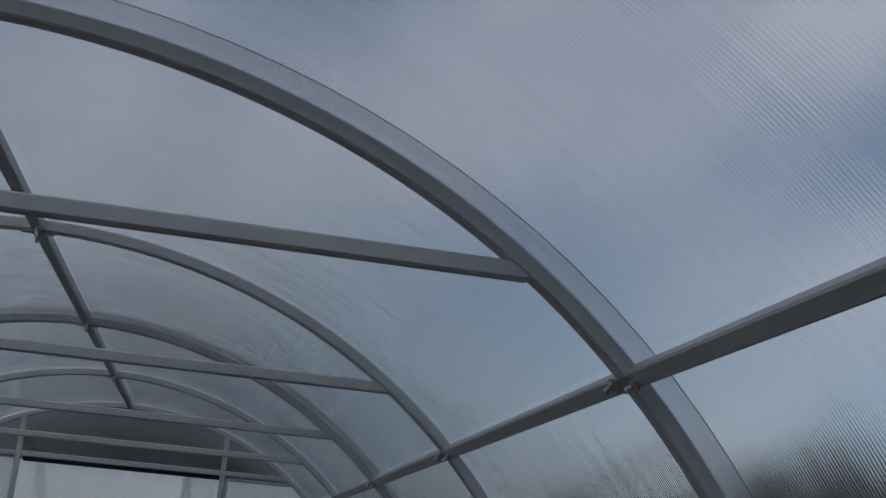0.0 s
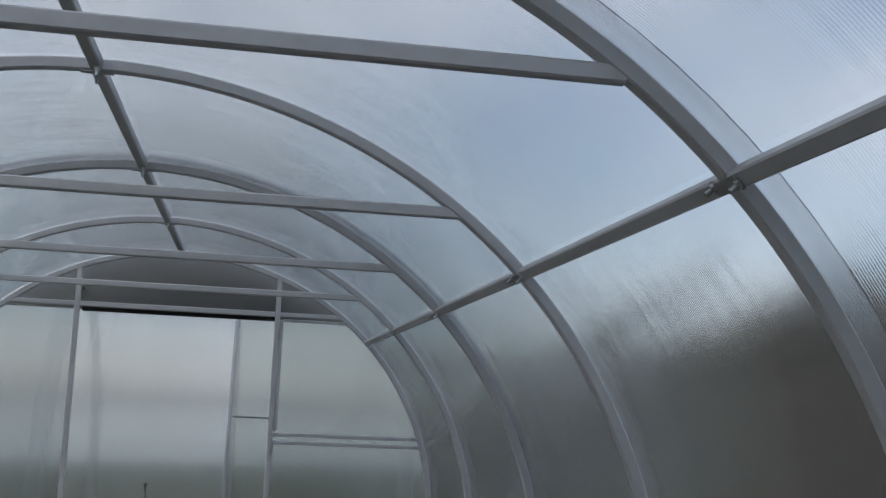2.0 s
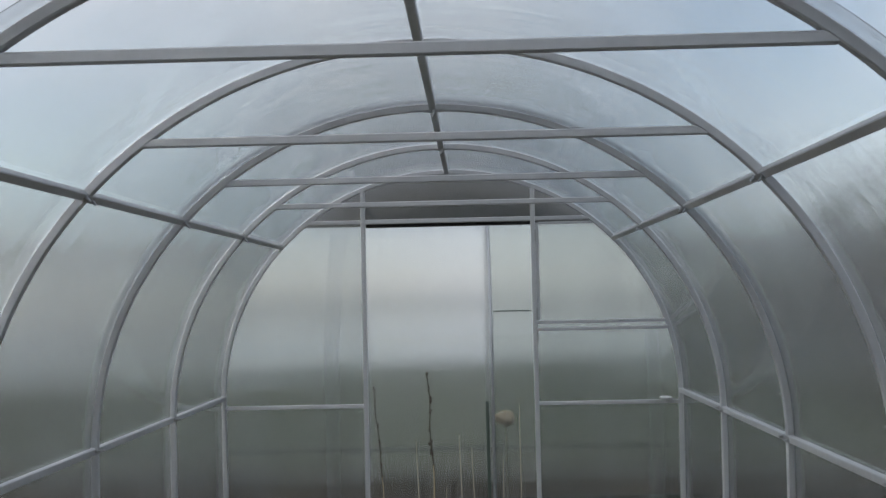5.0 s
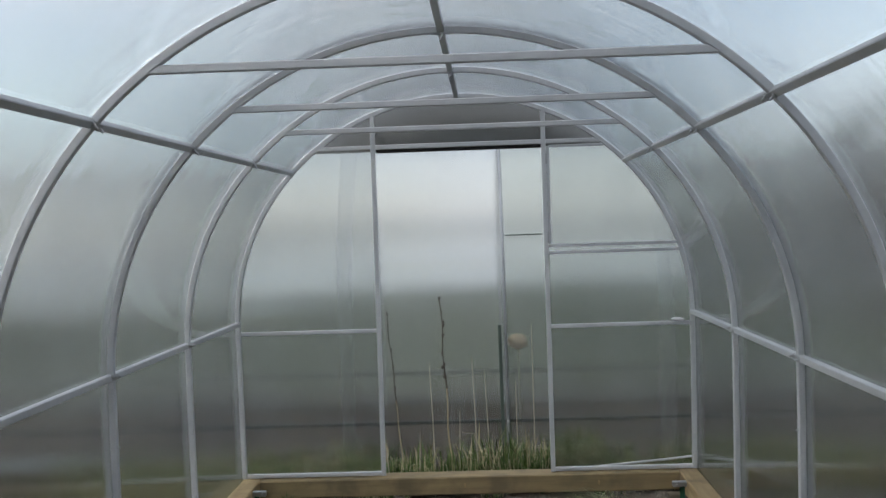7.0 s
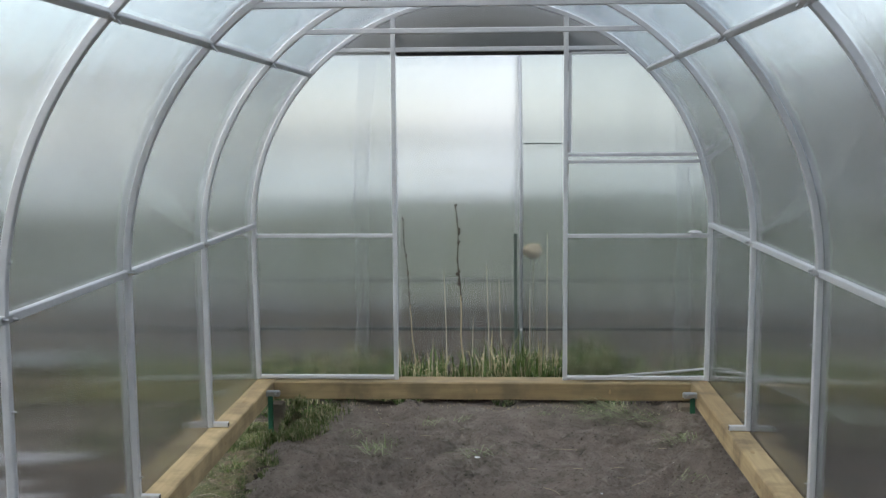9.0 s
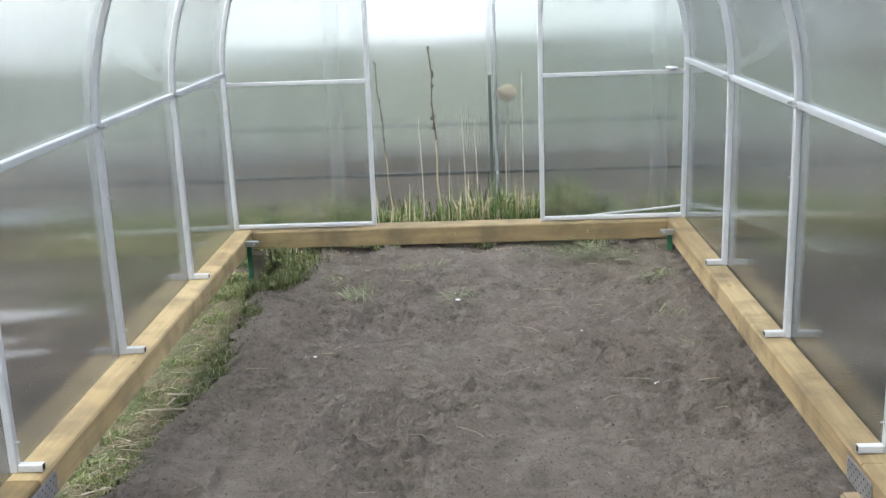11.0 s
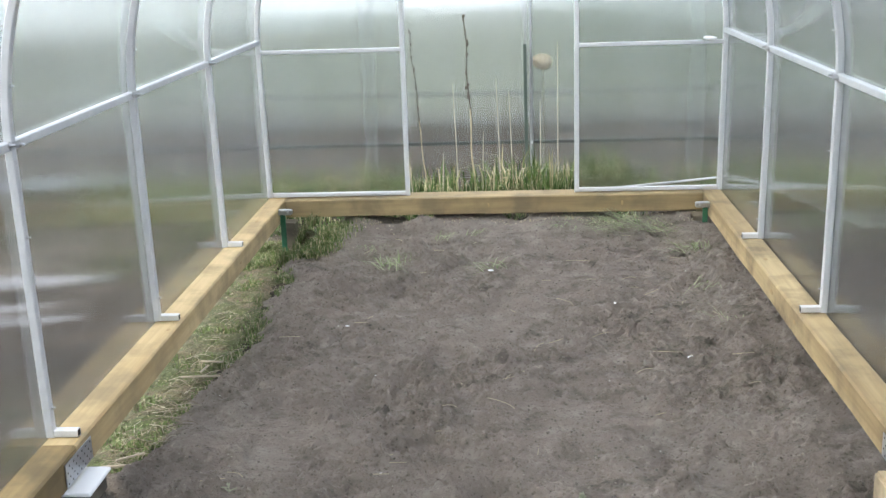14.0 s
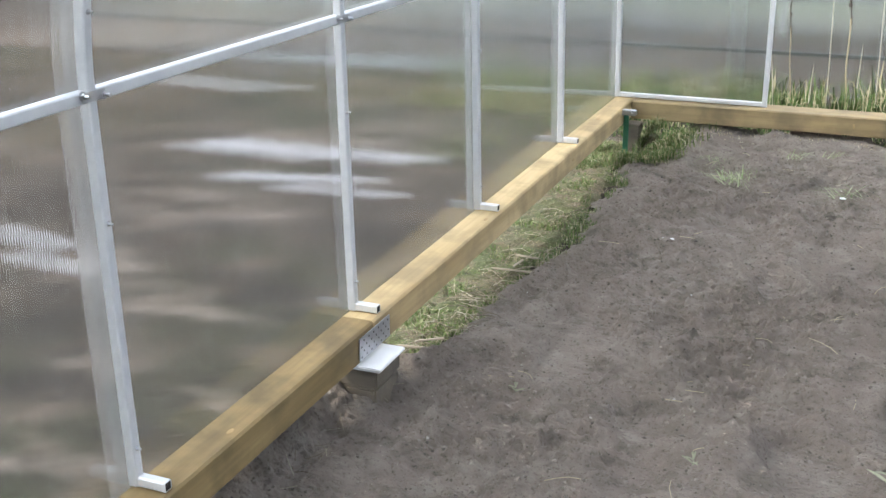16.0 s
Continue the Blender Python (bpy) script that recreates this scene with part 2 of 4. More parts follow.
CLOD = blades("soil_clods", [(0.0, (0.10, 0.087, 0.073)), (0.6, (0.19, 0.166, 0.141)), (1.0, (0.26, 0.230, 0.198))])

m = Mat("stem_dark")
m.colour(m.mix(m.noise(40), (0.030, 0.024, 0.018), (0.075, 0.058, 0.042))).surface(0.8)
STEM = m.m
m = Mat("tree_bark")
m.colour(m.mix(m.noise(6), (0.065, 0.06, 0.052), (0.125, 0.115, 0.10))).surface(0.85)
BARK = m.m
m = Mat("stem_pale")
m.colour(m.mix(m.noise(25), (0.36, 0.32, 0.245), (0.54, 0.50, 0.41))).surface(0.75)
STALK = m.m
m = Mat("green_paint")
m.colour(m.mix(m.noise(30), (0.012, 0.085, 0.045), (0.02, 0.13, 0.07))).surface(0.45)
GREEN = m.m
m = Mat("grey_green_frame")
m.colour(m.mix(m.noise(30), (0.05, 0.075, 0.065), (0.08, 0.105, 0.09))).surface(0.5, 0.2)
FRAME_NEXT = m.m
m = Mat("white_plastic")
m.colour(m.mix(m.noise(12), (0.74, 0.75, 0.76), (0.84, 0.85, 0.86))).surface(0.4)
WHITE = m.m
m = Mat("sealed_edge")
m.colour(m.mix(m.noise(12), (0.50, 0.52, 0.54), (0.60, 0.62, 0.64))).surface(0.5)
EDGE = m.m
m = Mat("white_film")
m.colour(m.mix(m.noise(6), (0.17, 0.17, 0.18), (0.30, 0.30, 0.315))).surface(0.35).bump(m.noise(18), 0.3, 0.01)
FILM = m.m
m = Mat("dark_board")
m.colour(m.mix(m.noise(8, 6, (0.1, 1, 1)), (0.20, 0.205, 0.21), (0.29, 0.295, 0.30))).surface(0.7)
BOARD = m.m
m = Mat("black_edge")
m.colour(m.ramp(m.noise(28, 5), [(0.5, (0.012, 0.012, 0.013)), (0.72, (0.05, 0.05, 0.05)), (0.8, (0.3, 0.3, 0.29))])).surface(0.6)
DARK_EDGE = m.m
m = Mat("grey_planks")
m.colour(m.mix(m.noise(5, 6, (1, 1, 0.1)), (0.042, 0.037, 0.031), (0.09, 0.081, 0.07))).surface(0.85)
PLANK = m.m
m = Mat("beige_cloth")
m.colour(m.mix(m.noise(20), (0.52, 0.42, 0.27), (0.66, 0.56, 0.40))).surface(0.9).bump(m.noise(60), 0.4, 0.01)
CLOTH = m.m
m = Mat("sky_reflector_water")
m.colour(m.mix(m.noise(0.05), (0.05, 0.07, 0.085), (0.09, 0.11, 0.125))).surface(0.12).bump(m.noise(1.2, 3, (0.3, 1, 1)), 0.05, 0.02)
WATER = m.m
m = Mat("distant_trees")
m.colour(m.mix(m.noise(0.12, 6), (0.030, 0.036, 0.024), (0.075, 0.072, 0.050))).surface(1.0)
TREES = m.m


# ---- mesh helpers ----
def obj(name, bm, material, parent=None, label=""):
    me = bpy.data.meshes.new(name)
    bm.to_mesh(me)
    bm.free()
    me.materials.append(material)
    ob = new(name, me)
    if parent:
        ob.parent = parent
    if label:
        ob["label"] = label
    return ob


def part(name, bm, material, parent, label=""):
    return obj(name, bm, material, parent, label)


def share(ob, name, loc, parent, rot=(0, 0, 0), scale=None):
    """A further part on the same mesh."""
    o = new(name, ob.data)
    o.parent, o.location, o.rotation_euler = parent, loc, rot
    if scale:
        o.scale = scale
    return o


def empty(name, loc=(0, 0, 0)):
    e = new(name)
    e.location = loc
    e.empty_display_size = 0.1
    return e


def box(lo, hi, bevel=0.003, bm=None):
    own = bm is None
    bm = bm or bmesh.new()
    r = bmesh.ops.create_cube(bm, size=1)
    for v in r["verts"]:
        v.co = Vector([(a + b) / 2 + c * (b - a) for a, b, c in zip(lo, hi, v.co)])
    if bevel and own:
        bmesh.ops.bevel(bm, geom=bm.edges[:], offset=bevel, segments=2, affect="EDGES", clamp_overlap=True)
    return bm


def sweep(pts, w, h, side, bm=None, chamfer=0.003, cap=True):
    """A rectangular tube along pts; side is the fixed direction of its width w, h its height across."""
    bm = bm or bmesh.new()
    side = Vector(side).normalized()
    pts = [Vector(p) for p in pts]
    rings = []
    c = min(chamfer, w / 3, h / 3)
    prof = [(-w / 2 + c, -h / 2), (w / 2 - c, -h / 2), (w / 2, -h / 2 + c), (w / 2, h / 2 - c), (w / 2 - c, h / 2), (-w / 2 + c, h / 2), (-w / 2, h / 2 - c), (-w / 2, -h / 2 + c)]
    for i, p in enumerate(pts):
        a = pts[max(i - 1, 0)]
        b = pts[min(i + 1, len(pts) - 1)]
        d = (b - a).normalized()
        up = d.cross(side).normalized()
        s = up.cross(d).normalized()
        rings.append([bm.verts.new(p + s * x + up * y) for x, y in prof])
    for r, q in zip(rings, rings[1:]):
        for i in range(8):
            bm.faces.new((r[i], r[(i + 1) % 8], q[(i + 1) % 8], q[i]))
    if cap:
        bm.faces.new(rings[0][::-1])
        bm.faces.new(rings[-1])
    bmesh.ops.recalc_face_normals(bm, faces=bm.faces[:])
    return bm


def rod(pts, radii, sides=7, bm=None):
    """A round rod with changing radius along pts."""
    bm = bm or bmesh.new()
    pts = [Vector(p) for p in pts]
    rings = []
    for i, p in enumerate(pts):
        d = (pts[min(i + 1, len(pts) - 1)] - pts[max(i - 1, 0)]).normalized()
        a = d.orthogonal().normalized() if abs(d.z) < 0.9 else d.cross(Vector((1, 0, 0))).normalized()
        b = d.cross(a)
        r = radii[i] if isinstance(radii, (list, tuple)) else radii
        rings.append([bm.verts.new(p + (a * math.cos(k * 2 * math.pi / sides) + b * math.sin(k * 2 * math.pi / sides)) * r) for k in range(sides)])
    for r, q in zip(rings, rings[1:]):
        for k in range(sides):
            bm.faces.new((r[k], r[(k + 1) % sides], q[(k + 1) % sides], q[k]))
    bm.faces.new(rings[0][::-1])
    bm.faces.new(rings[-1])
    bmesh.ops.recalc_face_normals(bm, faces=bm.faces[:])
    return bm


def bolt_mesh():
    bm = bmesh.new()
    bmesh.ops.create_cone(bm, cap_ends=True, segments=6, radius1=0.0075, radius2=0.0065, depth=0.006)
    bmesh.ops.create_cone(bm, cap_ends=True, segments=10, radius1=0.010, radius2=0.010, depth=0.002, matrix=Matrix.Translation((0, 0, -0.004)))
    bmesh.ops.create_cone(bm, cap_ends=True, segments=8, radius1=0.004, radius2=0.004, depth=0.016, matrix=Matrix.Translation((0, 0, 0.006)))
    return bm


def quad_mesh(name, verts, faces, material):
    me = bpy.data.meshes.new(name)
    me.from_pydata(verts, [], faces)
    me.update()
    me.materials.append(material)
    return me


# ---- plan ----
HALF, KNEE, RISE = 1.252, 0.86, 1.222      # half width, height of the straight legs, rise of the vault, to the tube's middle
TUBE = 0.025
END_Y, COUNT = 6.0, 9
ARCH_Y = [6.0, 4.945, 3.876, 2.833, 1.785, 0.735, -0.315, -1.365, -2.415]
BACK_Y = ARCH_Y[-1]
BEAM_IN, BEAM_OUT, BEAM_H = 1.150, 1.254, 0.10
SOIL_Z, GROUND_Z = -0.215, -0.27


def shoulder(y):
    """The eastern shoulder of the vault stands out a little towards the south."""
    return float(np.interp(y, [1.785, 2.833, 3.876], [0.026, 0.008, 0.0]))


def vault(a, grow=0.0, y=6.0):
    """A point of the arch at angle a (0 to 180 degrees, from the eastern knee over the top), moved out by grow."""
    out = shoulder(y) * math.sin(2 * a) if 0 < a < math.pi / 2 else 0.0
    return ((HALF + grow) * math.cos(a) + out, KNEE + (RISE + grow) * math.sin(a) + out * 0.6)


def leg_x(z):
    """The legs lean in a little towards their feet."""
    return HALF - 0.009 * (1 - max(0.0, z) / KNEE) ** 1.5


def hoop_line(grow=0.0, foot=0.0, steps=40, y=6.0):
    pts = [(leg_x(z) + grow, z) for z in (foot, KNEE * 0.3, KNEE * 0.6, KNEE * 0.9)]
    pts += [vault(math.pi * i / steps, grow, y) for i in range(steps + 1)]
    pts += [(-leg_x(z) - grow, z) for z in (KNEE * 0.9, KNEE * 0.6, KNEE * 0.3, foot)]
    return pts


def vault_x(z):
    return HALF * math.sqrt(max(0, 1 - ((z - KNEE) / RISE) ** 2)) if z > KNEE else HALF


# ---- ground ----
def ground_mesh():
    xs = sorted({round(v, 3) for v in np.concatenate([np.linspace(-14, 14, 113), np.array([-1500, -600, -250, -110, -60, -38, -26, -19, 19, 26, 38, 60, 110, 250, 600, 1500])])})
    ys = sorted({round(v, 3) for v in np.concatenate([np.linspace(-12, 20, 129), np.array([-1500, -600, -250, -110, -60, -38, -26, -18, 26, 38, 60, 110, 250, 600, 1500])])})
    verts = []
    for y in ys:
        for x in xs:
            d = max(abs(x) - 1.6, abs(y - 2) - 5.5, 0)
            z = GROUND_Z + 0.02 * noise.noise((x * 2.1, y * 2.1, 0)) + min(d, 2) * 0.05 * noise.noise((x * 0.5, y * 0.5, 3))
            verts.append((x, y, z))
    w = len(xs)
    faces = [(j * w + i, j * w + i + 1, (j + 1) * w + i + 1, (j + 1) * w + i) for j in range(len(ys) - 1) for i in range(w - 1)]
    return quad_mesh("ground", verts, faces, FIELD)


tagged(new("ground", ground_mesh()), "bare brown field with patches of thin grass", "ground", kind="structure")


def soil_edge(y):
    """The bed's uneven western edge."""
    e = float(np.interp(y, [2.6, 3.0, 3.15, 3.4, 3.9, 4.5, 5.1, 5.5, 5.8, 6.1], [-1.42, -1.38, -1.22, -1.17, -1.12, -1.08, -1.10, -1.12, -1.10, -1.05]))
    return e + 0.06 * noise.noise((y * 1.9, 4.2, 0)) + 0.05 * noise.noise((y * 7, 1.2, 0)) + 0.03 * noise.noise((y * 19, 2.2, 0))


def turf_rise(x, y):
    """The turf climbs to the end beam beside the corner post."""
    k = max(0.0, min(1.0, (y - 5.25) / 0.45)) * max(0.0, min(1.0, (x + 1.08) / 0.06))
    return 0.13 * k * k * (3 - 2 * k)


def soil_height(x, y):
    z = SOIL_Z + 0.024 * noise.noise((x * 2.2, y * 2.2, 1)) + 0.048 * noise.noise((x * 4.6, y * 6.0, 2))
    rough = (0.45 + 1.35 * max(0.0, noise.noise((x * 1.7, y * 1.7, 21)) + 0.25)) * (1 - 0.65 * max(0.0, min(1.0, (y - 5.45) / 0.3)))
    z += rough * (0.046 * noise.noise((x * 9, y * 12.5, 5)) - 0.048 * abs(noise.noise((x * 17, y * 24, 6))) + 0.021 * noise.noise((x * 36, y * 42, 7)) + 0.010 * noise.noise((x * 70, y * 75, 9)))
    dent = noise.noise((x * 3.6 + 7, y * 3.0, 11))
    if dent > 0.28:
        z -= min(0.042, (dent - 0.28) * 0.26)
    z += 0.075 * max(0, (x - 0.80) / 0.40) ** 1.5 * min(1, max(0.0, (y - 2.85) / 0.4))      # banked against the eastern beam
    if y > 5.45:
        z += 0.102 * min(1, (y - 5.45) / 0.42) * max(0.0, min(1, (x + 1.06) / 0.30)) * (1 - 0.9 * max(0, x - 0.5))      # and against the end beam
    # the bank below is added to keep sun from entering under the beam
    if y < 3.1:
        z += 0.12 * max(0.0, min(1.0, (-1.165 - x) / 0.08)) * min(1.0, (3.1 - y) / 0.2)      # and up to the western beam
    k = max(0.0, min(1.0, (x - soil_edge(y)) / 0.20))
    k = k * k * (3 - 2 * k)
    z = max(z, GROUND_Z + 0.022)
    return GROUND_Z - 0.012 + (z - GROUND_Z + 0.012) * k


def soil_mesh():
    xs = np.linspace(-1.32, 1.24, 310)
    ys = np.concatenate([np.linspace(-2.3, 1.2, 60), np.linspace(1.21, 6.02, 560)])
    verts = [(float(x), float(y), soil_height(float(x), float(y))) for y in ys for x in xs]
    w = len(xs)
    faces = [(j * w + i, j * w + i + 1, (j + 1) * w + i + 1, (j + 1) * w + i) for j in range(len(ys) - 1) for i in range(w - 1)]
    me = quad_mesh("soil_bed", verts, faces, SOIL)
    me.polygons.foreach_set("use_smooth", [True] * len(me.polygons))
    return me


tagged(new("soil_bed", soil_mesh()), "raked grey-brown garden soil with footprints and crumbs", "soil", kind="structure")

# low hills and woods all round, far off
bm = bmesh.new()
rings = []
for k in range(160):
    a = 2 * math.pi * k / 160
    r = 260 + 50 * noise.noise((math.cos(a) * 2, math.sin(a) * 2, 0))
    h = 1.1 + 0.8 * noise.noise((math.cos(a) * 6, math.sin(a) * 6, 2)) + 0.4 * noise.noise((math.cos(a) * 30, math.sin(a) * 30, 2))
    # extra height in the east is added to darken the low sky there
    east = math.degrees(a)
    h += float(np.interp(east, [0, 56, 62, 65, 68, 71, 76, 81, 300, 360], [15, 14, 13, 11, 9, 6, 2, 0, 0, 15])) * (1 + 0.25 * noise.noise((math.cos(a) * 14, math.sin(a) * 14, 5)))
    rings.append([bm.verts.new((math.cos(a) * q, math.sin(a) * q, z)) for q, z in ((r, -3), (r + 6, h * 0.7), (r + 25, h), (r + 70, -3))])
for r, q in zip(rings, rings[1:] + rings[:1]):
    for i in range(3):
        bm.faces.new((r[i], r[i + 1], q[i + 1], q[i]))
tagged(obj("backdrop", bm, TREES), "dark distant line of woods on the horizon", "woods", kind="structure")


# a sheet of water beyond the plots, added to reflect a pale band of sky
bm = bmesh.new()
ring = []
for k in range(96):
    a = 2 * math.pi * k / 96
    q = 1 + 0.02 * noise.noise((math.cos(a) * 2, math.sin(a) * 2, 6)) + 0.015 * noise.noise((math.cos(a) * 9, math.sin(a) * 9, 6))
    c, d = math.cos(a), math.sin(a)
    px, py = math.copysign(abs(c) ** 0.5, c) * 85 * q, math.copysign(abs(d) ** 0.22, d) * 79 * q
    ring.append(bm.verts.new((-60 + px, 104 + py, GROUND_Z + 0.09)))
bm.faces.new(ring)
tagged(obj("water", bm, WATER), "added sheet of still water reflecting a pale band of sky", "water", kind="structure")


# ---- timber base ----
def knots(parent, spots, axis):
    bm = bmesh.new()
    bmesh.ops.create_cone(bm, cap_ends=True, segments=12, radius1=0.018, radius2=0.014, depth=0.006)
    first = None
    for loc in spots:
        rot = {"z": (0, 0, 0), "x": (0, radians(90), 0), "y": (radians(90), 0, 0)}[axis]
        if first is None:
            first = part("knot", bm, WOOD_KNOT, parent, "dark wood knot")
            first.location, first.rotation_euler, first.scale = loc, rot, (0.6, 1.5, 1)
        else:
            share(first, "knot", loc, parent, rot, (0.45, 1.0, 1))


def rough_beam(lo, hi, axis, seed):
    """A sawn beam with slightly wavy faces."""
    bm = bmesh.new()
    n = 40
    i0 = "xyz".index(axis)
    o = [i for i in range(3) if i != i0]
    c = 0.006
    prof = [(0, 0, c, 0), (1, 0, -c, 0), (1, 0, 0, c), (1, 1, 0, -c), (1, 1, -c, 0), (0, 1, c, 0), (0, 1, 0, -c), (0, 0, 0, c)]
    rings = []
    for k in range(n + 1):
        t = lo[i0] + (hi[i0] - lo[i0]) * k / n
        ring = []
        for j, (a, b, da, db) in enumerate(prof):
            v = [0, 0, 0]
            v[i0] = t
            wob = 0.0025 * noise.noise((t * 1.7, j * 0.4, seed)) + 0.0012 * noise.noise((t * 9, j * 3.0, seed))
            v[o[0]] = (lo[o[0]], hi[o[0]])[a] + da + wob
            v[o[1]] = (lo[o[1]], hi[o[1]])[b] + db + (wob if b == 0 else wob * 0.4 - 0.001)
            ring.append(bm.verts.new(v))
        rings.append(ring)
    for r, q in zip(rings, rings[1:]):
        for i in range(8):
            bm.faces.new((r[i], r[(i + 1) % 8], q[(i + 1) % 8], q[i]))
    bm.faces.new(rings[0])
    bm.faces.new(rings[-1])
    bmesh.ops.recalc_face_normals(bm, faces=bm.faces[:])
    return bm


BEAM_JOINT_W, BEAM_JOINT_E = 2.775, 2.765
beam_group = "timbers of the base"
for side, joint in ((-1, BEAM_JOINT_W), (1, BEAM_JOINT_E)):
    for k, (y0, y1) in enumerate(((joint + 0.002, END_Y + 0.09), (BACK_Y - 0.09, joint - 0.002))):
        x0, x1 = sorted((side * BEAM_IN, side * BEAM_OUT))
        b = obj("base_beam", rough_beam((x0, y0, -BEAM_H), (x1, y1, -0.001), "y", side * 3 + k), WOOD_EAST_SHADED if side > 0 else WOOD_DULL if k else WOOD_LONG)
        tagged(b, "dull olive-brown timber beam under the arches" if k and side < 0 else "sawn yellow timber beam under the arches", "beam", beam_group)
        rnd = random.Random(side * 10 + k + 50)
        knots(b, [(side * rnd.uniform(1.17, 1.24), rnd.uniform(y0 + 0.2, y1 - 0.3), -0.0042) for _ in range(2)], "z")
        knots(b, [(side * (BEAM_IN + 0.0025), rnd.uniform(y0 + 0.2, y1 - 0.3), -0.05) for _ in range(2)], "x")
for y, name in ((END_Y, "north"), (BACK_Y, "south")):
    s = 1 if y > 0 else -1
    y0, y1 = sorted((y - s * 0.075, y + s * 0.08))
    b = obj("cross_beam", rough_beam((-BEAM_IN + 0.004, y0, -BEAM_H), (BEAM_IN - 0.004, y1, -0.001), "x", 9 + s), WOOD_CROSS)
    tagged(b, "sawn timber beam across the end of the greenhouse", "beam", beam_group)
    knots(b, [(x, y0 + 0.0025 if s > 0 else y1 - 0.0025, -0.05) for x in (-0.62, -0.02, 0.71)], "y")


def plate(name, lo, hi, axis_x, label):
    """A perforated nail plate on a beam's inner face."""
    p = obj(name, box(lo, hi, 0.0006), PLATE)
    tagged(p, label, "nail plate")
    rows = []
    bm = bmesh.new()
    sgn = 1 if axis_x < 0 else -1
    face = hi[0] if sgn > 0 else lo[0]
    ny = int((hi[1] - lo[1]) / 0.016)
    nz = int((hi[2] - lo[2]) / 0.016)
    for i in range(ny):
        for j in range(nz):
            if (i + j) % 2 == 0:
                c = Vector((face + sgn * 0.0006, lo[1] + 0.010 + i * 0.016, lo[2] + 0.010 + j * 0.016))
                bmesh.ops.create_circle(bm, cap_ends=True, segments=8, radius=0.0036, matrix=Matrix.Translation(c) @ Matrix.Rotation(radians(90), 4, "Y"))
    part("nail_hole", bm, HOLE, p, "rows of dark punched holes")
    return p


plate("nail_plate", (-BEAM_IN + 0.003, BEAM_JOINT_W - 0.10, -0.088), (-BEAM_IN + 0.006, BEAM_JOINT_W + 0.10, -0.018), -1, "galvanised perforated plate across a beam joint")
plate("nail_plate", (BEAM_IN - 0.006, BEAM_JOINT_E - 0.10, -0.088), (BEAM_IN - 0.003, BEAM_JOINT_E + 0.10, -0.018), 1, "galvanised perforated plate across a beam joint")

# supports under the joints and corners
blk = obj("support_block", box((-1.25, 2.67, -0.290), (-1.098, 2.83, -0.168), 0.006), WOOD_OLD)
tagged(blk, "squared timber block propping the western beam", "block")
cap = obj("block_board", box((-1.25, 2.675, -0.168), (-1.095, 2.835, -0.112), 0.004), WOOD_OLD)
tagged(cap, "short board lying on the timber block", "board")
film = obj("white_cover", box((-1.25, 2.668, -0.112), (-1.080, 2.842, -0.1005), 0.003), WHITE)
tagged(film, "thin white plastic packer between block and beam", "packer")
blk = obj("support_block", box((1.105, 2.63, -0.28), (1.29, 2.80, -0.101), 0.008), WOOD_BLOCK)
tagged(blk, "pale upright timber block propping the eastern beam", "block")
for sx in (-1, 1):
    b = obj("corner_post", box((min(sx * 1.075, sx * 1.145), 5.80, -0.29), (max(sx * 1.075, sx * 1.145), 5.90, -0.101), 0.004), WOOD_OLD)
    tagged(b, "short timber post under the corner of the base", "post")
    g = empty("ground_anchor", (sx * 1.128, 5.745, 0))
    tagged(g, "green painted steel anchor bar with a grey clamp", "anchor")
    bar = part("anchor_bar", sweep([(0, 0, -0.285), (0, 0, -0.02)], 0.028, 0.012, (1, 0, 0)), GREEN, g, "green painted flat bar")
    part("clamp", box((-0.030 - 0.02 * (sx > 0), -0.010, -0.042), (0.030 + 0.02 * (sx < 0), 0.030, -0.014), 0.004), BOLT, g, "dark steel clamp")
    bb = part("bolt", bolt_mesh(), BOLT, g)
    bb.location, bb.rotation_euler = (-sx * 0.03, -0.014, -0.028), (radians(90), 0, 0)


# ---- arches ----
def arch(name, crossbar=True, y=6.0):
    e = empty(name)
    pts = [(x, 0, z) for x, z in hoop_line(0, 0.0, 96, y)]
    h = part("hoop", sweep(pts, TUBE, TUBE, (0, 1, 0)), ZINC, e)
    for s in (-1, 1):
        part("foot", sweep([(s * 1.229, 0, 0.0125), (s * 1.160, 0, 0.0125)], TUBE, TUBE - 0.001, (0, 1, 0)), ZINC, e, "short square foot lying on the beam")
        hole = part("tube_end", box((min(s * 1.1595, s * 1.165), -0.009, 0.0035), (max(s * 1.1595, s * 1.165), 0.009, 0.0215), 0), HOLE, e, "dark open end of the tube")
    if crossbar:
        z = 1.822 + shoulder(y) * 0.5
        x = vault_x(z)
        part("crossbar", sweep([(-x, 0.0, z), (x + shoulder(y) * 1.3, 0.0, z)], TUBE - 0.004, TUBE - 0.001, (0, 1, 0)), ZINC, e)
    first = None
    spots = [(s * (leg_x(min(z, KNEE)) - 0.0155), 0.0, z, s) for s in (-1, 1) for z in (0.60, 1.02 - 0.0, 0.09)]
    for x, y, z, s in spots:
        if z > 1:
            x = s * (vault_x(z) - 0.0155)
        if first is None:
            first = part("screw", bolt_mesh(), BOLT, e)
            first.location, first.rotation_euler, first.scale = (x, y, z), (0, -s * radians(90), 0), (0.6,) * 3
        else:
            share(first, "screw", (x, y, z), e, (0, -s * radians(90), 0), (0.6,) * 3)
    return e


first_arch = None
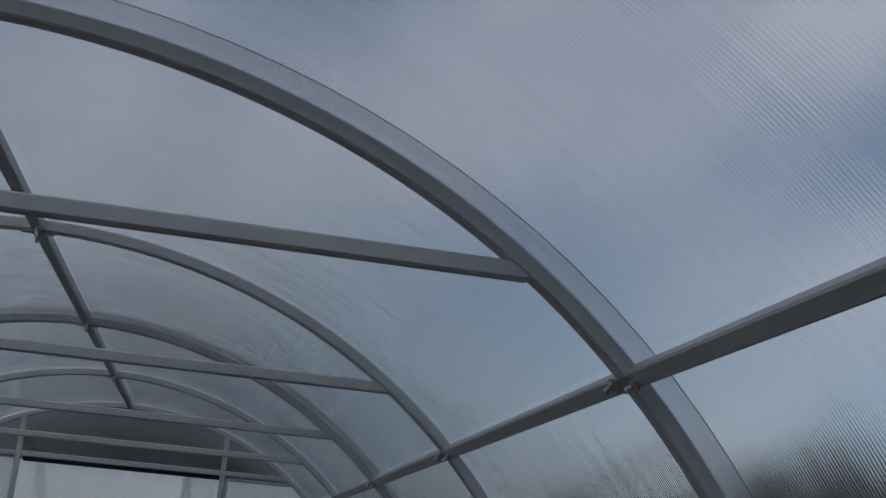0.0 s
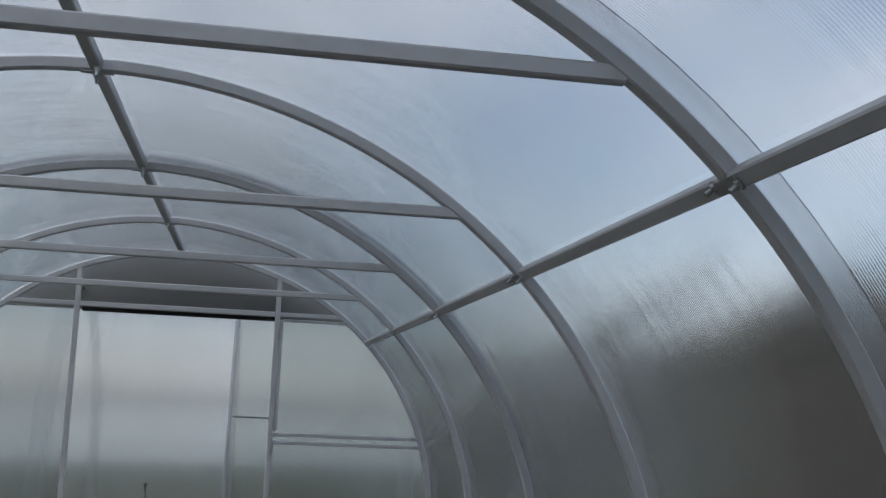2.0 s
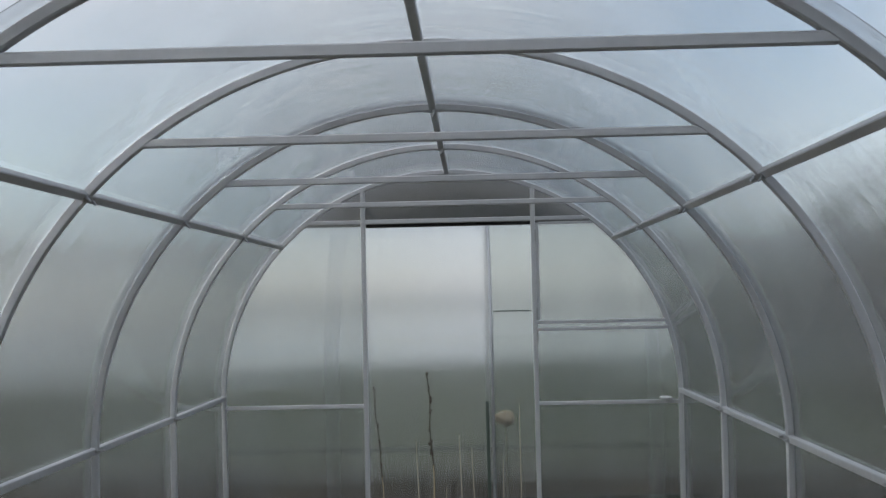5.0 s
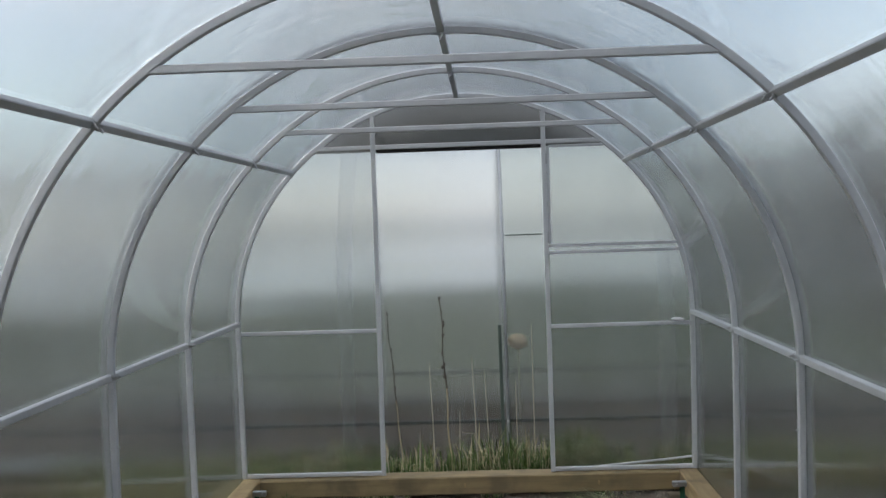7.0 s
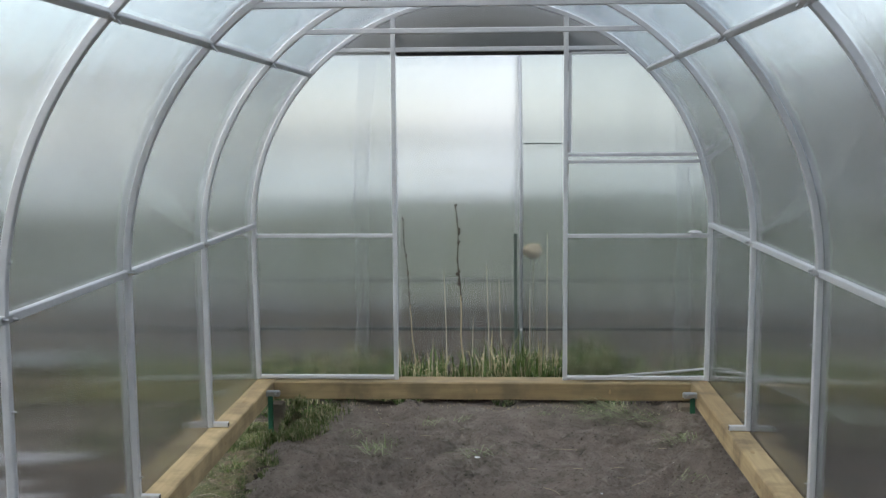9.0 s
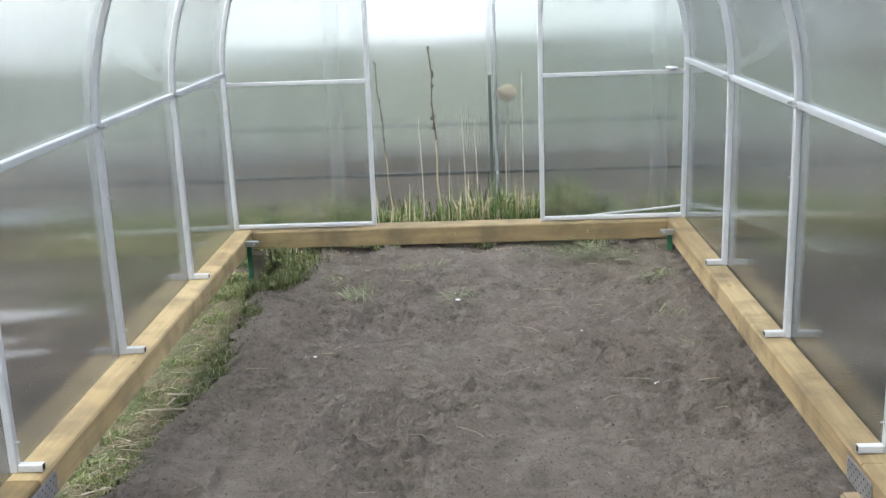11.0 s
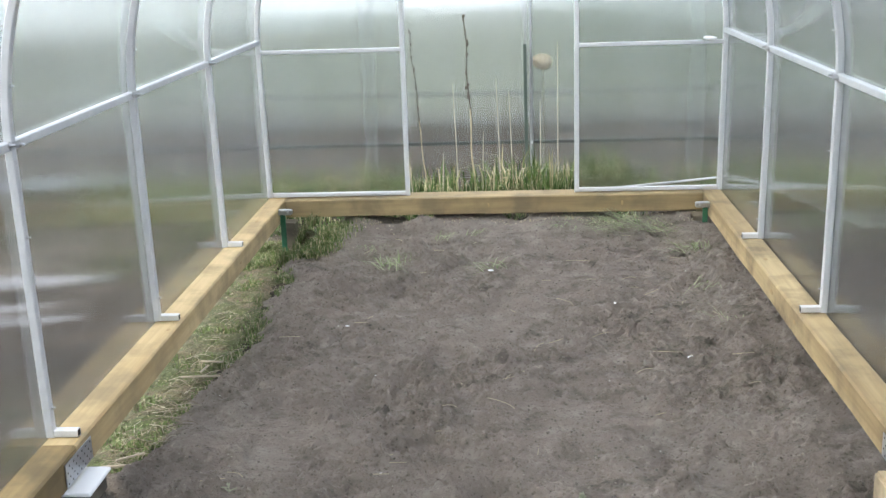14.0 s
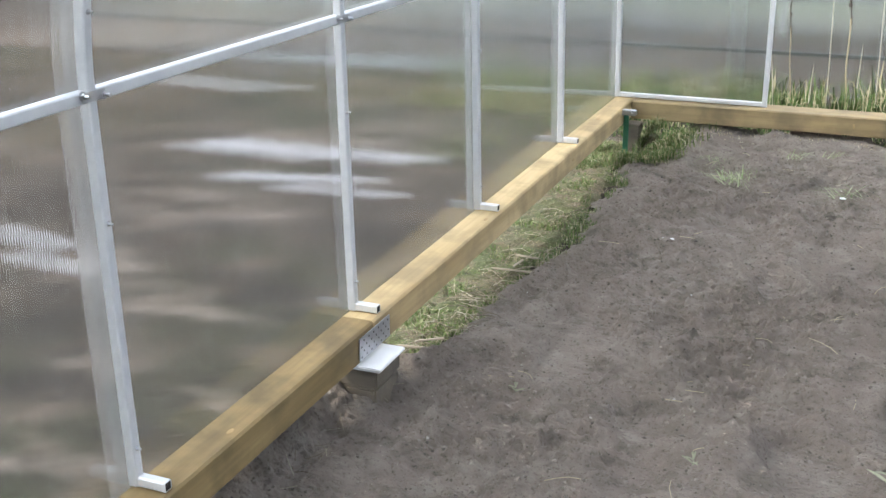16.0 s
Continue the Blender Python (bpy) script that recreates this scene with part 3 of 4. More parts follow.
for i, y in enumerate(ARCH_Y):
    end = i in (0, COUNT - 1)
    if end:
        a = arch("end_arch", False)
        a.location.y = y
        tagged(a, "galvanised square-tube arch of the end wall", "arch", "arches of the frame")
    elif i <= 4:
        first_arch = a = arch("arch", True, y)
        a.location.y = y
        tagged(a, "galvanised square-tube arch with a crossbar, on the base beams", "arch", "arches of the frame")
    else:
        a = copy_thing(first_arch, pose(0, y, 0))

# ---- long rails between the arches, bolted at each arch ----
RAILS = [0, 43.4, 90, 137.4, 180]
for angle in RAILS:
    r = empty("long_rail", (0, 0, 0))
    tagged(r, "galvanised square-tube rail running along the greenhouse", "rail", "rails of the frame")
    d = Vector((math.cos(radians(angle)), 0, math.sin(radians(angle))))
    side = Vector((-d.z, 0, d.x))
    turn = (-d).to_track_quat("Z", "Y").to_euler()
    line = []
    for y in ARCH_Y:
        x, z = vault(radians(angle), 0.0, y)
        line.append(Vector((x, y, z)))
    bolt = None
    for i, (p, q) in enumerate(zip(line, line[1:])):
        step = (q - p).normalized() * (TUBE / 2 + 0.001)
        part("rail_tube", sweep([p + step, q - step], TUBE, TUBE, tuple(side)), ZINC, r)
    for i in range(1, COUNT - 1):
        for k, dy in enumerate((-0.030, 0.030)):
            loc = line[i] - d * 0.0165 + side * 0.004 * (1 if k else -1) + Vector((0, dy, 0))
            if bolt is None:
                bolt = part("bolt", bolt_mesh(), BOLT, r)
                bolt.location, bolt.rotation_euler = loc, turn
                clip = part("clip", box((-0.034, -0.010, -0.001), (0.034, 0.010, 0.0015), 0.0006), PLATE, r, "small steel joining plate")
                clip.location, clip.rotation_euler = line[i] - d * 0.0145, turn
            else:
                share(bolt, "bolt", loc, r, turn)
                if k == 0:
                    share(clip, "clip", line[i] - d * 0.0145, r, turn)


# ---- end walls ----
DOOR_X, LINTEL_Z, MID_Z = 0.468, 1.815, 0.80


def end_wall(name, y, out):
    """Posts, rails and sheets of an end wall; out is +1 or -1, the outward direction."""
    w = empty(name, (0, y, 0))
    tagged(w, "polycarbonate end wall in a square-tube frame with an open doorway", "wall", kind="structure")
    for s in (-1, 1):
        top = KNEE + RISE * math.sqrt(1 - (DOOR_X / HALF) ** 2) - 0.010
        part("door_post", sweep([(s * DOOR_X, 0, 0), (s * DOOR_X, 0, top)], TUBE, TUBE, (1, 0, 0)), ZINC, w)
        a, b = s * (DOOR_X + TUBE / 2), s * (HALF - TUBE / 2)
        part("bottom_rail", sweep([(a, 0, 0.0125), (b - s * 0.014, 0, 0.0125)], TUBE - 0.001, TUBE - 0.003, (0, 1, 0)), ZINC, w)
        part("middle_rail", sweep([(a, 0, MID_Z + (0.004 if s < 0 else 0)), (b, 0, MID_Z + (0.004 if s < 0 else 0))], TUBE - 0.002, TUBE - 0.003, (0, 1, 0)), ZINC, w)
        part("top_rail", sweep([(a, 0, LINTEL_Z), (s * (vault_x(LINTEL_Z) - 0.008), 0, LINTEL_Z)], TUBE - 0.002, TUBE - 0.003, (0, 1, 0)), ZINC, w)
    part("lintel", sweep([(-DOOR_X + TUBE / 2, 0, LINTEL_Z), (DOOR_X - TUBE / 2, 0, LINTEL_Z)], TUBE - 0.002, TUBE, (0, 1, 0)), ZINC, w)
    if out > 0:
        for z in (1.205, 1.243):
            part("vent_rail", sweep([(DOOR_X + TUBE / 2, 0, z), (vault_x(z) - 0.010, 0, z)], TUBE - 0.004, 0.018, (0, 1, 0)), ZINC, w)
        vent = part("vent_frame", sweep([(DOOR_X + 0.022, 0, 1.256), (DOOR_X + 0.022, 0, 1.790)], 0.016, 0.016, (1, 0, 0)), ZINC, w)
        part("vent_frame", sweep([(DOOR_X + 0.03, 0, 1.788), (vault_x(1.788) - 0.02, 0, 1.788)], 0.014, 0.014, (0, 1, 0)), ZINC, w)
        for z in (1.17, 1.29, 1.72):
            hb = part("hinge", box((DOOR_X + 0.008, -0.016, z - 0.03), (DOOR_X + 0.017, -0.0125, z + 0.03), 0.001), BOLT, w, "dark steel hinge")
    # sheets: two side pieces with the vault's outline, and the strip over the door
    g = 0.014

    def sheet(outline):
        bm = bmesh.new()
        f = bm.faces.new([bm.verts.new((x, out * g, z)) for x, z in outline])
        r = bmesh.ops.extrude_face_region(bm, geom=[f])
        bmesh.ops.translate(bm, vec=(0, out * 0.005, 0), verts=[v for v in r["geom"] if isinstance(v, bmesh.types.BMVert)])
        bmesh.ops.recalc_face_normals(bm, faces=bm.faces[:])
        for q in bm.faces:
            q.material_index = 1 if q.normal.y * out > 0.9 else 0
        return bm

    for s in (-1, 1):
        n = 24
        zs = [KNEE + (LINTEL_Z - KNEE) * k / n for k in range(n + 1)]
        line = [(s * (DOOR_X - 0.008), 0.004), (s * (leg_x(0) + 0.012), 0.004), (s * (leg_x(0.4) + 0.012), 0.4), (s * (HALF + 0.012), KNEE)] + [(s * (vault_x(z) + 0.012), z) for z in zs[1:]] + [(s * (DOOR_X - 0.008), LINTEL_Z)]
        o = part("sheet", sheet(line), SHEET_GABLE, w, "clear ribbed polycarbonate sheet")
        o.data.materials.append(SKIN_SIDE)
        x1 = vault_x(LINTEL_Z + 0.004)
    line = [(x1 + 0.01, LINTEL_Z + 0.004)] + [(x1 * math.cos(math.pi * k / 30), max(LINTEL_Z + 0.004, KNEE + (RISE + 0.012) * math.sqrt(max(0, 1 - (x1 * math.cos(math.pi * k / 30) / (HALF + 0.012)) ** 2)))) for k in range(1, 30)] + [(-x1 - 0.01, LINTEL_Z + 0.004)]
    o = part("sheet", sheet(line), SHEET_GABLE, w, "clear ribbed polycarbonate sheet over the doorway")
    o.data.materials.append(SKIN_SIDE)
    return w


end_wall("wall_north", END_Y, 1)
end_wall("wall_south", BACK_Y, -1)
door = obj("door_leaf", sweep([(-DOOR_X + 0.016, BACK_Y, 0.03), (-DOOR_X + 0.016, BACK_Y, 1.79)], 0.02, 0.02, (1, 0, 0)), ZINC)
tagged(door, "closed polycarbonate door in a tube frame", "door", kind="structure")
part("door_frame", sweep([(DOOR_X - 0.016, BACK_Y, 0.03), (DOOR_X - 0.016, BACK_Y, 1.79)], 0.02, 0.02, (1, 0, 0)), ZINC, door)
o = part("sheet", box((-DOOR_X + 0.01, BACK_Y - 0.018, 0.02), (DOOR_X - 0.01, BACK_Y - 0.013, 1.80), 0), SHEET_GABLE, door)


# ---- covering sheets, two bays each ----
def cover(name, ys, inner, outer, material, label, category, group):
    bm = bmesh.new()
    rows, skin = [], set()
    for grow in (inner, outer):
        rows.append([[bm.verts.new((x, y, z)) for x, z in hoop_line(grow, -0.03, 64, y)] for y in ys])
    n = len(rows[0][0])
    last = len(ys) - 1
    for k in range(n - 1):
        for j in range(last):
            bm.faces.new((rows[0][j][k], rows[0][j][k + 1], rows[0][j + 1][k + 1], rows[0][j + 1][k]))
            skin.add(bm.faces.new((rows[1][j][k], rows[1][j + 1][k], rows[1][j + 1][k + 1], rows[1][j][k + 1])))
        bm.faces.new((rows[0][0][k], rows[1][0][k], rows[1][0][k + 1], rows[0][0][k + 1]))
        bm.faces.new((rows[0][last][k], rows[0][last][k + 1], rows[1][last][k + 1], rows[1][last][k]))
    for k in (0, n - 1):
        for j in range(last):
            bm.faces.new((rows[0][j][k], rows[0][j + 1][k], rows[1][j + 1][k], rows[1][j][k]))
    bmesh.ops.recalc_face_normals(bm, faces=bm.faces[:])
    for f in bm.faces:
        f.material_index = 1 if abs(f.normal.y) > 0.9 or f.normal.z < -0.9 and f.calc_center_median().z < 0 else 0
        if f in skin:
            f.material_index = 2
    for e in bm.edges:
        e.smooth = len({f.material_index for f in e.link_faces}) == 1
    for f in bm.faces:
        f.smooth = True
    o = obj(name, bm, material)
    o.data.materials.append(TAPE if material == TAPE else EDGE)
    o.data.materials.append(TAPE if material == TAPE else SKIN_SIDE)
    return tagged(o, label, category, group, "structure")


for k in range(0, COUNT - 1, 2):
    # the sheets butt behind every second arch, with a clear tape over the joint
    south = ARCH_Y[k + 2] + 0.009 if k < COUNT - 3 else ARCH_Y[k + 2] - 0.03
    north = ARCH_Y[k] + (0.007 if k else 0.02)
    cover("cover_sheet", [south, ARCH_Y[k + 1], north], 0.0135, 0.0185, SHEET_SIDE, "clear ribbed polycarbonate sheet bent over the arches", "sheet", "covering sheets")
    if k < COUNT - 3:
        cover("joint_tape", [ARCH_Y[k + 2] - 0.068, ARCH_Y[k + 2] + 0.045], 0.0195, 0.0205, TAPE, "clear plastic joint tape over two sheets", "tape", "joint tapes")

# dark eave board outside, above the doorway
bm = bmesh.new()
top = [0.80, 0.74, 0.68, 0.60, 0.52, 0.43, 0.33, 0.22, 0.11, 0.0]
line = [(0.83, LINTEL_Z - 0.018)] + [(x, KNEE + (RISE + 0.026) * math.sqrt(1 - (x / (HALF + 0.026)) ** 2)) for x in top]
line += [(-x, z) for x, z in reversed(line[:-1])]
face = bm.faces.new([bm.verts.new((x, 6.10, z)) for x, z in line])
r = bmesh.ops.extrude_face_region(bm, geom=[face])
bmesh.ops.translate(bm, vec=(0, 0.025, 0), verts=[v for v in r["geom"] if isinstance(v, bmesh.types.BMVert)])
bmesh.ops.recalc_face_normals(bm, faces=bm.faces[:])
b = obj("eave_board", bm, BOARD)
part("lower_edge", box((-0.46, 6.094, LINTEL_Z - 0.026), (0.46, 6.13, LINTEL_Z + 0.010), 0.003), DARK_EDGE, b, "black lower edge with pale flecks")
tagged(b, "grey weathered board fixed outside above the doorway", "board")
for s in (-1, 1):
    part("bracket", sweep([(s * 0.468, 6.022, 1.90), (s * 0.468, 6.10, 1.90)], 0.02, 0.02, (1, 0, 0)), BOLT, b)

# white lump of foam left on the rail
bm = bmesh.new()
bmesh.ops.create_icosphere(bm, subdivisions=3, radius=0.028)
for v in bm.verts:
    v.co *= 1 + 0.35 * noise.noise(v.co * 25)
    v.co.x *= 1.3
    v.co.z = max(v.co.z * 0.36, -0.010)
lump = obj("foam_lump", bm, WHITE)
lump.location = (1.165, 5.993, MID_Z + 0.021)
tagged(lump, "white lump of foam on the tube rail", "foam")


# ---- the neighbouring greenhouse, its long side towards the doorway ----
NX1, NY0, NHALF, RAIL_OLD = 0.25, 7.45, 1.30, 1.56
neighbour = empty("neighbour_greenhouse", (0, NY0 + NHALF, GROUND_Z))
tagged(neighbour, "second polycarbonate greenhouse with a dark green tube frame", "greenhouse")


def next_line(grow=0.0, steps=40):
    pts = [(-NHALF - grow, 0.0), (-NHALF - grow, 0.5), (-NHALF - grow, 0.95)]
    pts += [(-(NHALF + grow) * math.cos(math.pi * i / steps), 0.95 + (1.42 + grow) * math.sin(math.pi * i / steps)) for i in range(1, steps)]
    return pts + [(NHALF + grow, 0.95), (NHALF + grow, 0.5), (NHALF + grow, 0.0)]


hoop = None
bays = [NX1 - 1.09 * k for k in range(7)] + [NX1 + 1.09 * k for k in range(1, 4)]
for x in bays:
    if hoop is None:
        hoop = part("hoop", sweep([(0, y, z) for y, z in next_line()], 0.022, 0.022, (1, 0, 0)), ZINC, neighbour)
        hoop.location.x = x
    else:
        share(hoop, "hoop", (x, 0, 0), neighbour)
bays.sort()
for y, z in ((-NHALF, 0.30), (0, 2.37), (NHALF, 0.30)):
    part("rail", sweep([(bays[0], y * 0.99, z), (bays[-1], y * 0.99, z)], 0.022, 0.022, (0, 1, 0)), ZINC if z > 0.5 else FRAME_NEXT if y < 0 else BOARD, neighbour)
for a, b in zip(bays, bays[1:]):
    inner, outer = next_line(0.013), next_line(0.018)
    bm = bmesh.new()
    rows = [[[bm.verts.new((x, y, z)) for y, z in line] for x in (a + 0.002, b - 0.002)] for line in (inner, outer)]
    for k in range(len(inner) - 1):
        bm.faces.new((rows[0][0][k], rows[0][0][k + 1], rows[0][1][k + 1], rows[0][1][k]))
        bm.faces.new((rows[1][0][k], rows[1][1][k], rows[1][1][k + 1], rows[1][0][k + 1]))
        bm.faces.new((rows[0][0][k], rows[1][0][k], rows[1][0][k + 1], rows[0][0][k + 1]))
        bm.faces.new((rows[0][1][k], rows[0][1][k + 1], rows[1][1][k + 1], rows[1][1][k]))
    bmesh.ops.recalc_face_normals(bm, faces=bm.faces[:])
    aged = a > NX1 - 0.01
    o = part("sheet", bm, SHEET_OLD if aged else SHEET_NEXT, neighbour, "greyish aged polycarbonate sheet" if aged else "clear ribbed polycarbonate sheet")
part("rail", sweep([(NX1 + 0.02, -NHALF * 0.94, RAIL_OLD), (0.52, -NHALF * 0.94, RAIL_OLD)], 0.009, 0.009, (0, 1, 0)), FRAME_NEXT, neighbour)
bb = part("bolt", bolt_mesh(), WHITE, neighbour, "pale bolt head")
bb.location, bb.rotation_euler = (NX1, -NHALF - 0.024, 0.30), (radians(90), 0, 0)


stake = obj("green_stake", sweep([(0.215, NY0 - 0.05, GROUND_Z), (0.21, NY0 - 0.05, 0.69)], 0.022, 0.022, (1, 0, 0)), FRAME_NEXT)
tagged(stake, "dark green steel stake beside the second greenhouse", "stake")

# ---- plank fences added for the dark mass behind the sheets, and pale strips ----
def fence(x, y0, y1, h, seed):
    rnd = random.Random(seed)
    f = empty("plank_fence", (x, (y0 + y1) / 2, GROUND_Z))
    tagged(f, "plank fence added for the dark mass behind the sheets", "fence")
    first = None
    n = int((y1 - y0) / 0.16)
    for k in range(n):
        loc = (0, -(y1 - y0) / 2 + 0.16 * k, 0)
        if first is None:
            first = part("plank", box((-0.011, -0.07, -0.05), (0.011, 0.07, h), 0.002), PLANK, f)
            first.location = loc
        else:
            share(first, "plank", loc, f, (0, rnd.uniform(-0.01, 0.01), 0), (1, 1, rnd.uniform(0.95, 1.04)))
    for z in (0.3, h - 0.3):
        part("fence_rail", box((0.012, -(y1 - y0) / 2, z - 0.03), (0.045, (y1 - y0) / 2, z + 0.03), 0.003), PLANK, f)
    return f


fence(-9.0, -10, 18, 1.55, 3)
fence(6.6, -12, 34, 2.35, 4)


# ---- bare trees beyond the fence, added to darken the low north-eastern sky ----
def bare_tree(seed):
    """A leafless tree: a tapered trunk, forked limbs and a crown of fine twigs with swelling buds."""
    r = random.Random(seed)
    e = empty("bare_tree")
    tagged(e, "leafless tree with a dense crown of twigs, added to darken the low sky", "tree", "bare trees beyond the fence")
    trunk = [(0.10 * noise.noise((k * 0.7, seed, 0)), 0.10 * noise.noise((k * 0.7, seed, 5)), 5.6 * k / 10) for k in range(11)]
    part("trunk", rod([(trunk[0][0], trunk[0][1], -0.2)] + trunk[1:], [0.15 - 0.013 * k for k in range(11)], 8), BARK, e)
    limbs = bmesh.new()
    ends = []
    for k in range(26):
        i = 1 + k * 9 // 26
        p = Vector(trunk[i])
        a, up = k * 2.4 + r.uniform(-0.4, 0.4), r.uniform(0.25, 0.8)
        ln = (2.3 - 0.16 * i) * r.uniform(0.7, 1.15)
        d = Vector((math.cos(a), math.sin(a), up)).normalized()
        mid, tip = p + d * ln * 0.5 + Vector((0, 0, 0.05)), p + d * ln + Vector((0, 0, 0.25 * ln))
        rod([p, mid, tip], [0.035, 0.022, 0.008], 5, limbs)
        ends += [(p.lerp(mid, 0.6), d), (mid, d), (mid.lerp(tip, 0.5), d), (tip, d)]
    part("limbs", limbs, BARK, e)
    verts, faces = [], []
    for p, d in ends:
        for _ in range(46):
            q = p + Vector((r.gauss(0, 0.28), r.gauss(0, 0.28), r.gauss(0, 0.25)))
            w = (d * 0.4 + Vector((r.uniform(-1, 1), r.uniform(-1, 1), r.uniform(-0.2, 1)))).normalized() * r.uniform(0.15, 0.42)
            side = w.orthogonal().normalized() * r.uniform(0.008, 0.022)
            b = len(verts)
            verts += [tuple(v) for v in (q - side, q + side, q + w * 0.6 + side * 0.8, q + w)]
            faces += [(b, b + 1, b + 2), (b, b + 2, b + 3)]
    crown = new("crown", quad_mesh("crown", verts, faces, BARK))
    crown.parent = e
    return e


rnd = random.Random(77)
first_tree = None
for k in range(26):
    az = radians(14.5 + 1.45 * k)
    dist = 27 + rnd.uniform(-3, 4)
    q = float(np.interp(14.5 + 1.45 * k, [14, 19, 24, 28, 54], [0.50, 0.66, 0.74, 0.82, 0.85])) * rnd.uniform(0.9, 1.1)
    x, y = dist * math.sin(az) + 0.3, dist * math.cos(az)
    place = pose(x, y, GROUND_Z, rz=rnd.uniform(0, 360)) @ Matrix.Diagonal((q, q, q, 1))
    if first_tree is None:
        first_tree = bare_tree(4)
        first_tree.matrix_basis = place
    else:
        other = copy_thing(first_tree, place)
        other.scale = (q, q, q)

rnd = random.Random(12)
for k, (x, y, ln, wd, turn) in enumerate([(-3.75, 7.52, 2.0, 0.12, 92), (-3.0, 7.80, 1.3, 0.05, 90), (-2.63, 5.17, 1.25, 0.05, 90.5), (-2.95, 5.03, 0.9, 0.022, 88), (-2.5, 4.67, 0.75, 0.03, 102), (-2.2, 4.55, 0.6, 0.018, 95),
                                          (-3.1, 3.50, 0.5, 0.03, 82), (-2.8, 3.3, 0.5, 0.02, 86), (-4.2, 6.5, 1.2, 0.035, 88)]):
    bm = bmesh.new()
    n = 24
    rows = []
    for i in range(n + 1):
        t = -ln / 2 + ln * i / n
        zz = 0.02 + 0.012 * noise.noise((t * 3, k, 0))
        ww = wd / 2 * (1 + 0.35 * noise.noise((t * 2, k, 5)))
        rows.append([bm.verts.new((-ww, t, 0)), bm.verts.new((-ww * 0.7, t, zz)), bm.verts.new((ww * 0.7, t, zz + 0.004)), bm.verts.new((ww, t, 0))])
    for r, q in zip(rows, rows[1:]):
        for i in range(3):
            bm.faces.new((r[i], r[i + 1], q[i + 1], q[i]))
    bm.faces.new(rows[0])
    bm.faces.new(rows[-1][::-1])
    bmesh.ops.recalc_face_normals(bm, faces=bm.faces[:])
    o = obj("film_strip", bm, FILM)
    o.location, o.rotation_euler = (x, y, GROUND_Z + 0.03), (0, 0, radians(turn))
    tagged(o, "crumpled white plastic film strip lying on the field", "film", "film strips on the field")

# white hose on the ground outside the corner
pts = []
for k in range(41):
    t = k / 40
    pts.append((0.48 + 1.30 * t, 6.17 + 0.05 * math.sin(t * 2.6) - 7.0 * max(0, t - 0.66) ** 1.5, -0.048 + 0.115 * t + 0.004 * math.sin(t * 9)))
hose = obj("white_hose", rod(pts, 0.0065, 8), WHITE)
tagged(hose, "white plastic hose sagging outside the end wall", "hose")


# ---- plants ----
def grass_patch(name, spots, material, label, category, kind="stuff", bend=0.6, wide=1.0):
    """Blades as thin tapering triangles, two segments each."""
    verts, faces = [], []
    rnd = random.Random(len(spots) * 7 + 1)
    for x, y, z, h in spots:
        a, lean = rnd.uniform(0, 2 * math.pi), rnd.uniform(0.1, 1.0) * bend
        w = rnd.uniform(0.0016, 0.0036) * wide
        d = Vector((math.cos(a), math.sin(a), 0))
        s = Vector((-d.y, d.x, 0)) * w
        p0 = Vector((x, y, z - 0.01))
        p1 = p0 + Vector((0, 0, h * 0.6)) + d * h * 0.25 * lean
        p2 = p1 + Vector((0, 0, h * 0.40 * (1 - lean * 0.9))) + d * h * 0.55 * lean
        b = len(verts)
        verts += [tuple(v) for v in (p0 - s, p0 + s, p1 + s * 0.8, p1 - s * 0.8, p2)]
        faces += [(b, b + 1, b + 2, b + 3), (b + 3, b + 2, b + 4)]
    o = new(name, quad_mesh(name, verts, faces, material))
    return tagged(o, label, category, kind=kind)


rnd = random.Random(5)
spots = []
for _ in range(30000):
    x, y = rnd.uniform(-2.6, 2.6), rnd.uniform(6.14, 7.45)
    d = noise.noise((x * 2.2, y * 2.2, 8))
    d -= 0.12 * max(0.0, abs(x) - 0.75)
    if d + rnd.uniform(-0.3, 0.45) > 0:
        spots.append((x, y, GROUND_Z, rnd.choice((0.05, 0.09, 0.12, 0.16, 0.27)) * rnd.uniform(0.7, 1.2) * (0.75 + 0.7 * max(0, d)) * (1.25 if y > 6.7 else 0.8) * (0.35 if y < 6.45 else 1.0)))
straw = [(x + rnd.uniform(-0.03, 0.03), y, z, h * rnd.uniform(0.5, 1.1)) for x, y, z, h in spots if noise.noise((x * 4, y * 4, 40)) > 0.18 and rnd.random() < 0.22]
grass_patch("dry_grass", straw, STRAW, "dead straw standing among the grass by the doorway", "dry grass", bend=1.0)
grass_patch("grass", spots, MEADOW, "tufty green and straw-coloured grass outside the doorway", "grass", bend=1.15, wide=1.6)
spots = []
for _ in range(22000):
    y = rnd.uniform(3.1, 5.95) if rnd.random() < 0.85 else rnd.uniform(5.4, 5.92)
    x = rnd.uniform(-1.35, soil_edge(y) + 0.10)
    d = noise.noise((x * 3, y * 3, 15))
    if d + rnd.uniform(-0.45, 0.35) > -0.15 and noise.noise((x * 7, y * 6, 44)) > -0.22:
        spots.append((x, y, GROUND_Z + 0.012 + turf_rise(x, y), rnd.uniform(0.010, 0.028) * (1.9 if noise.noise((x * 5, y * 5, 46)) > 0.15 else 1.0) * (1.9 if y > 5.45 else 1.0)))
grass_patch("grass", spots, TURF, "trampled green grass along the western beam", "grass", bend=1.4, wide=0.95)
spots = []
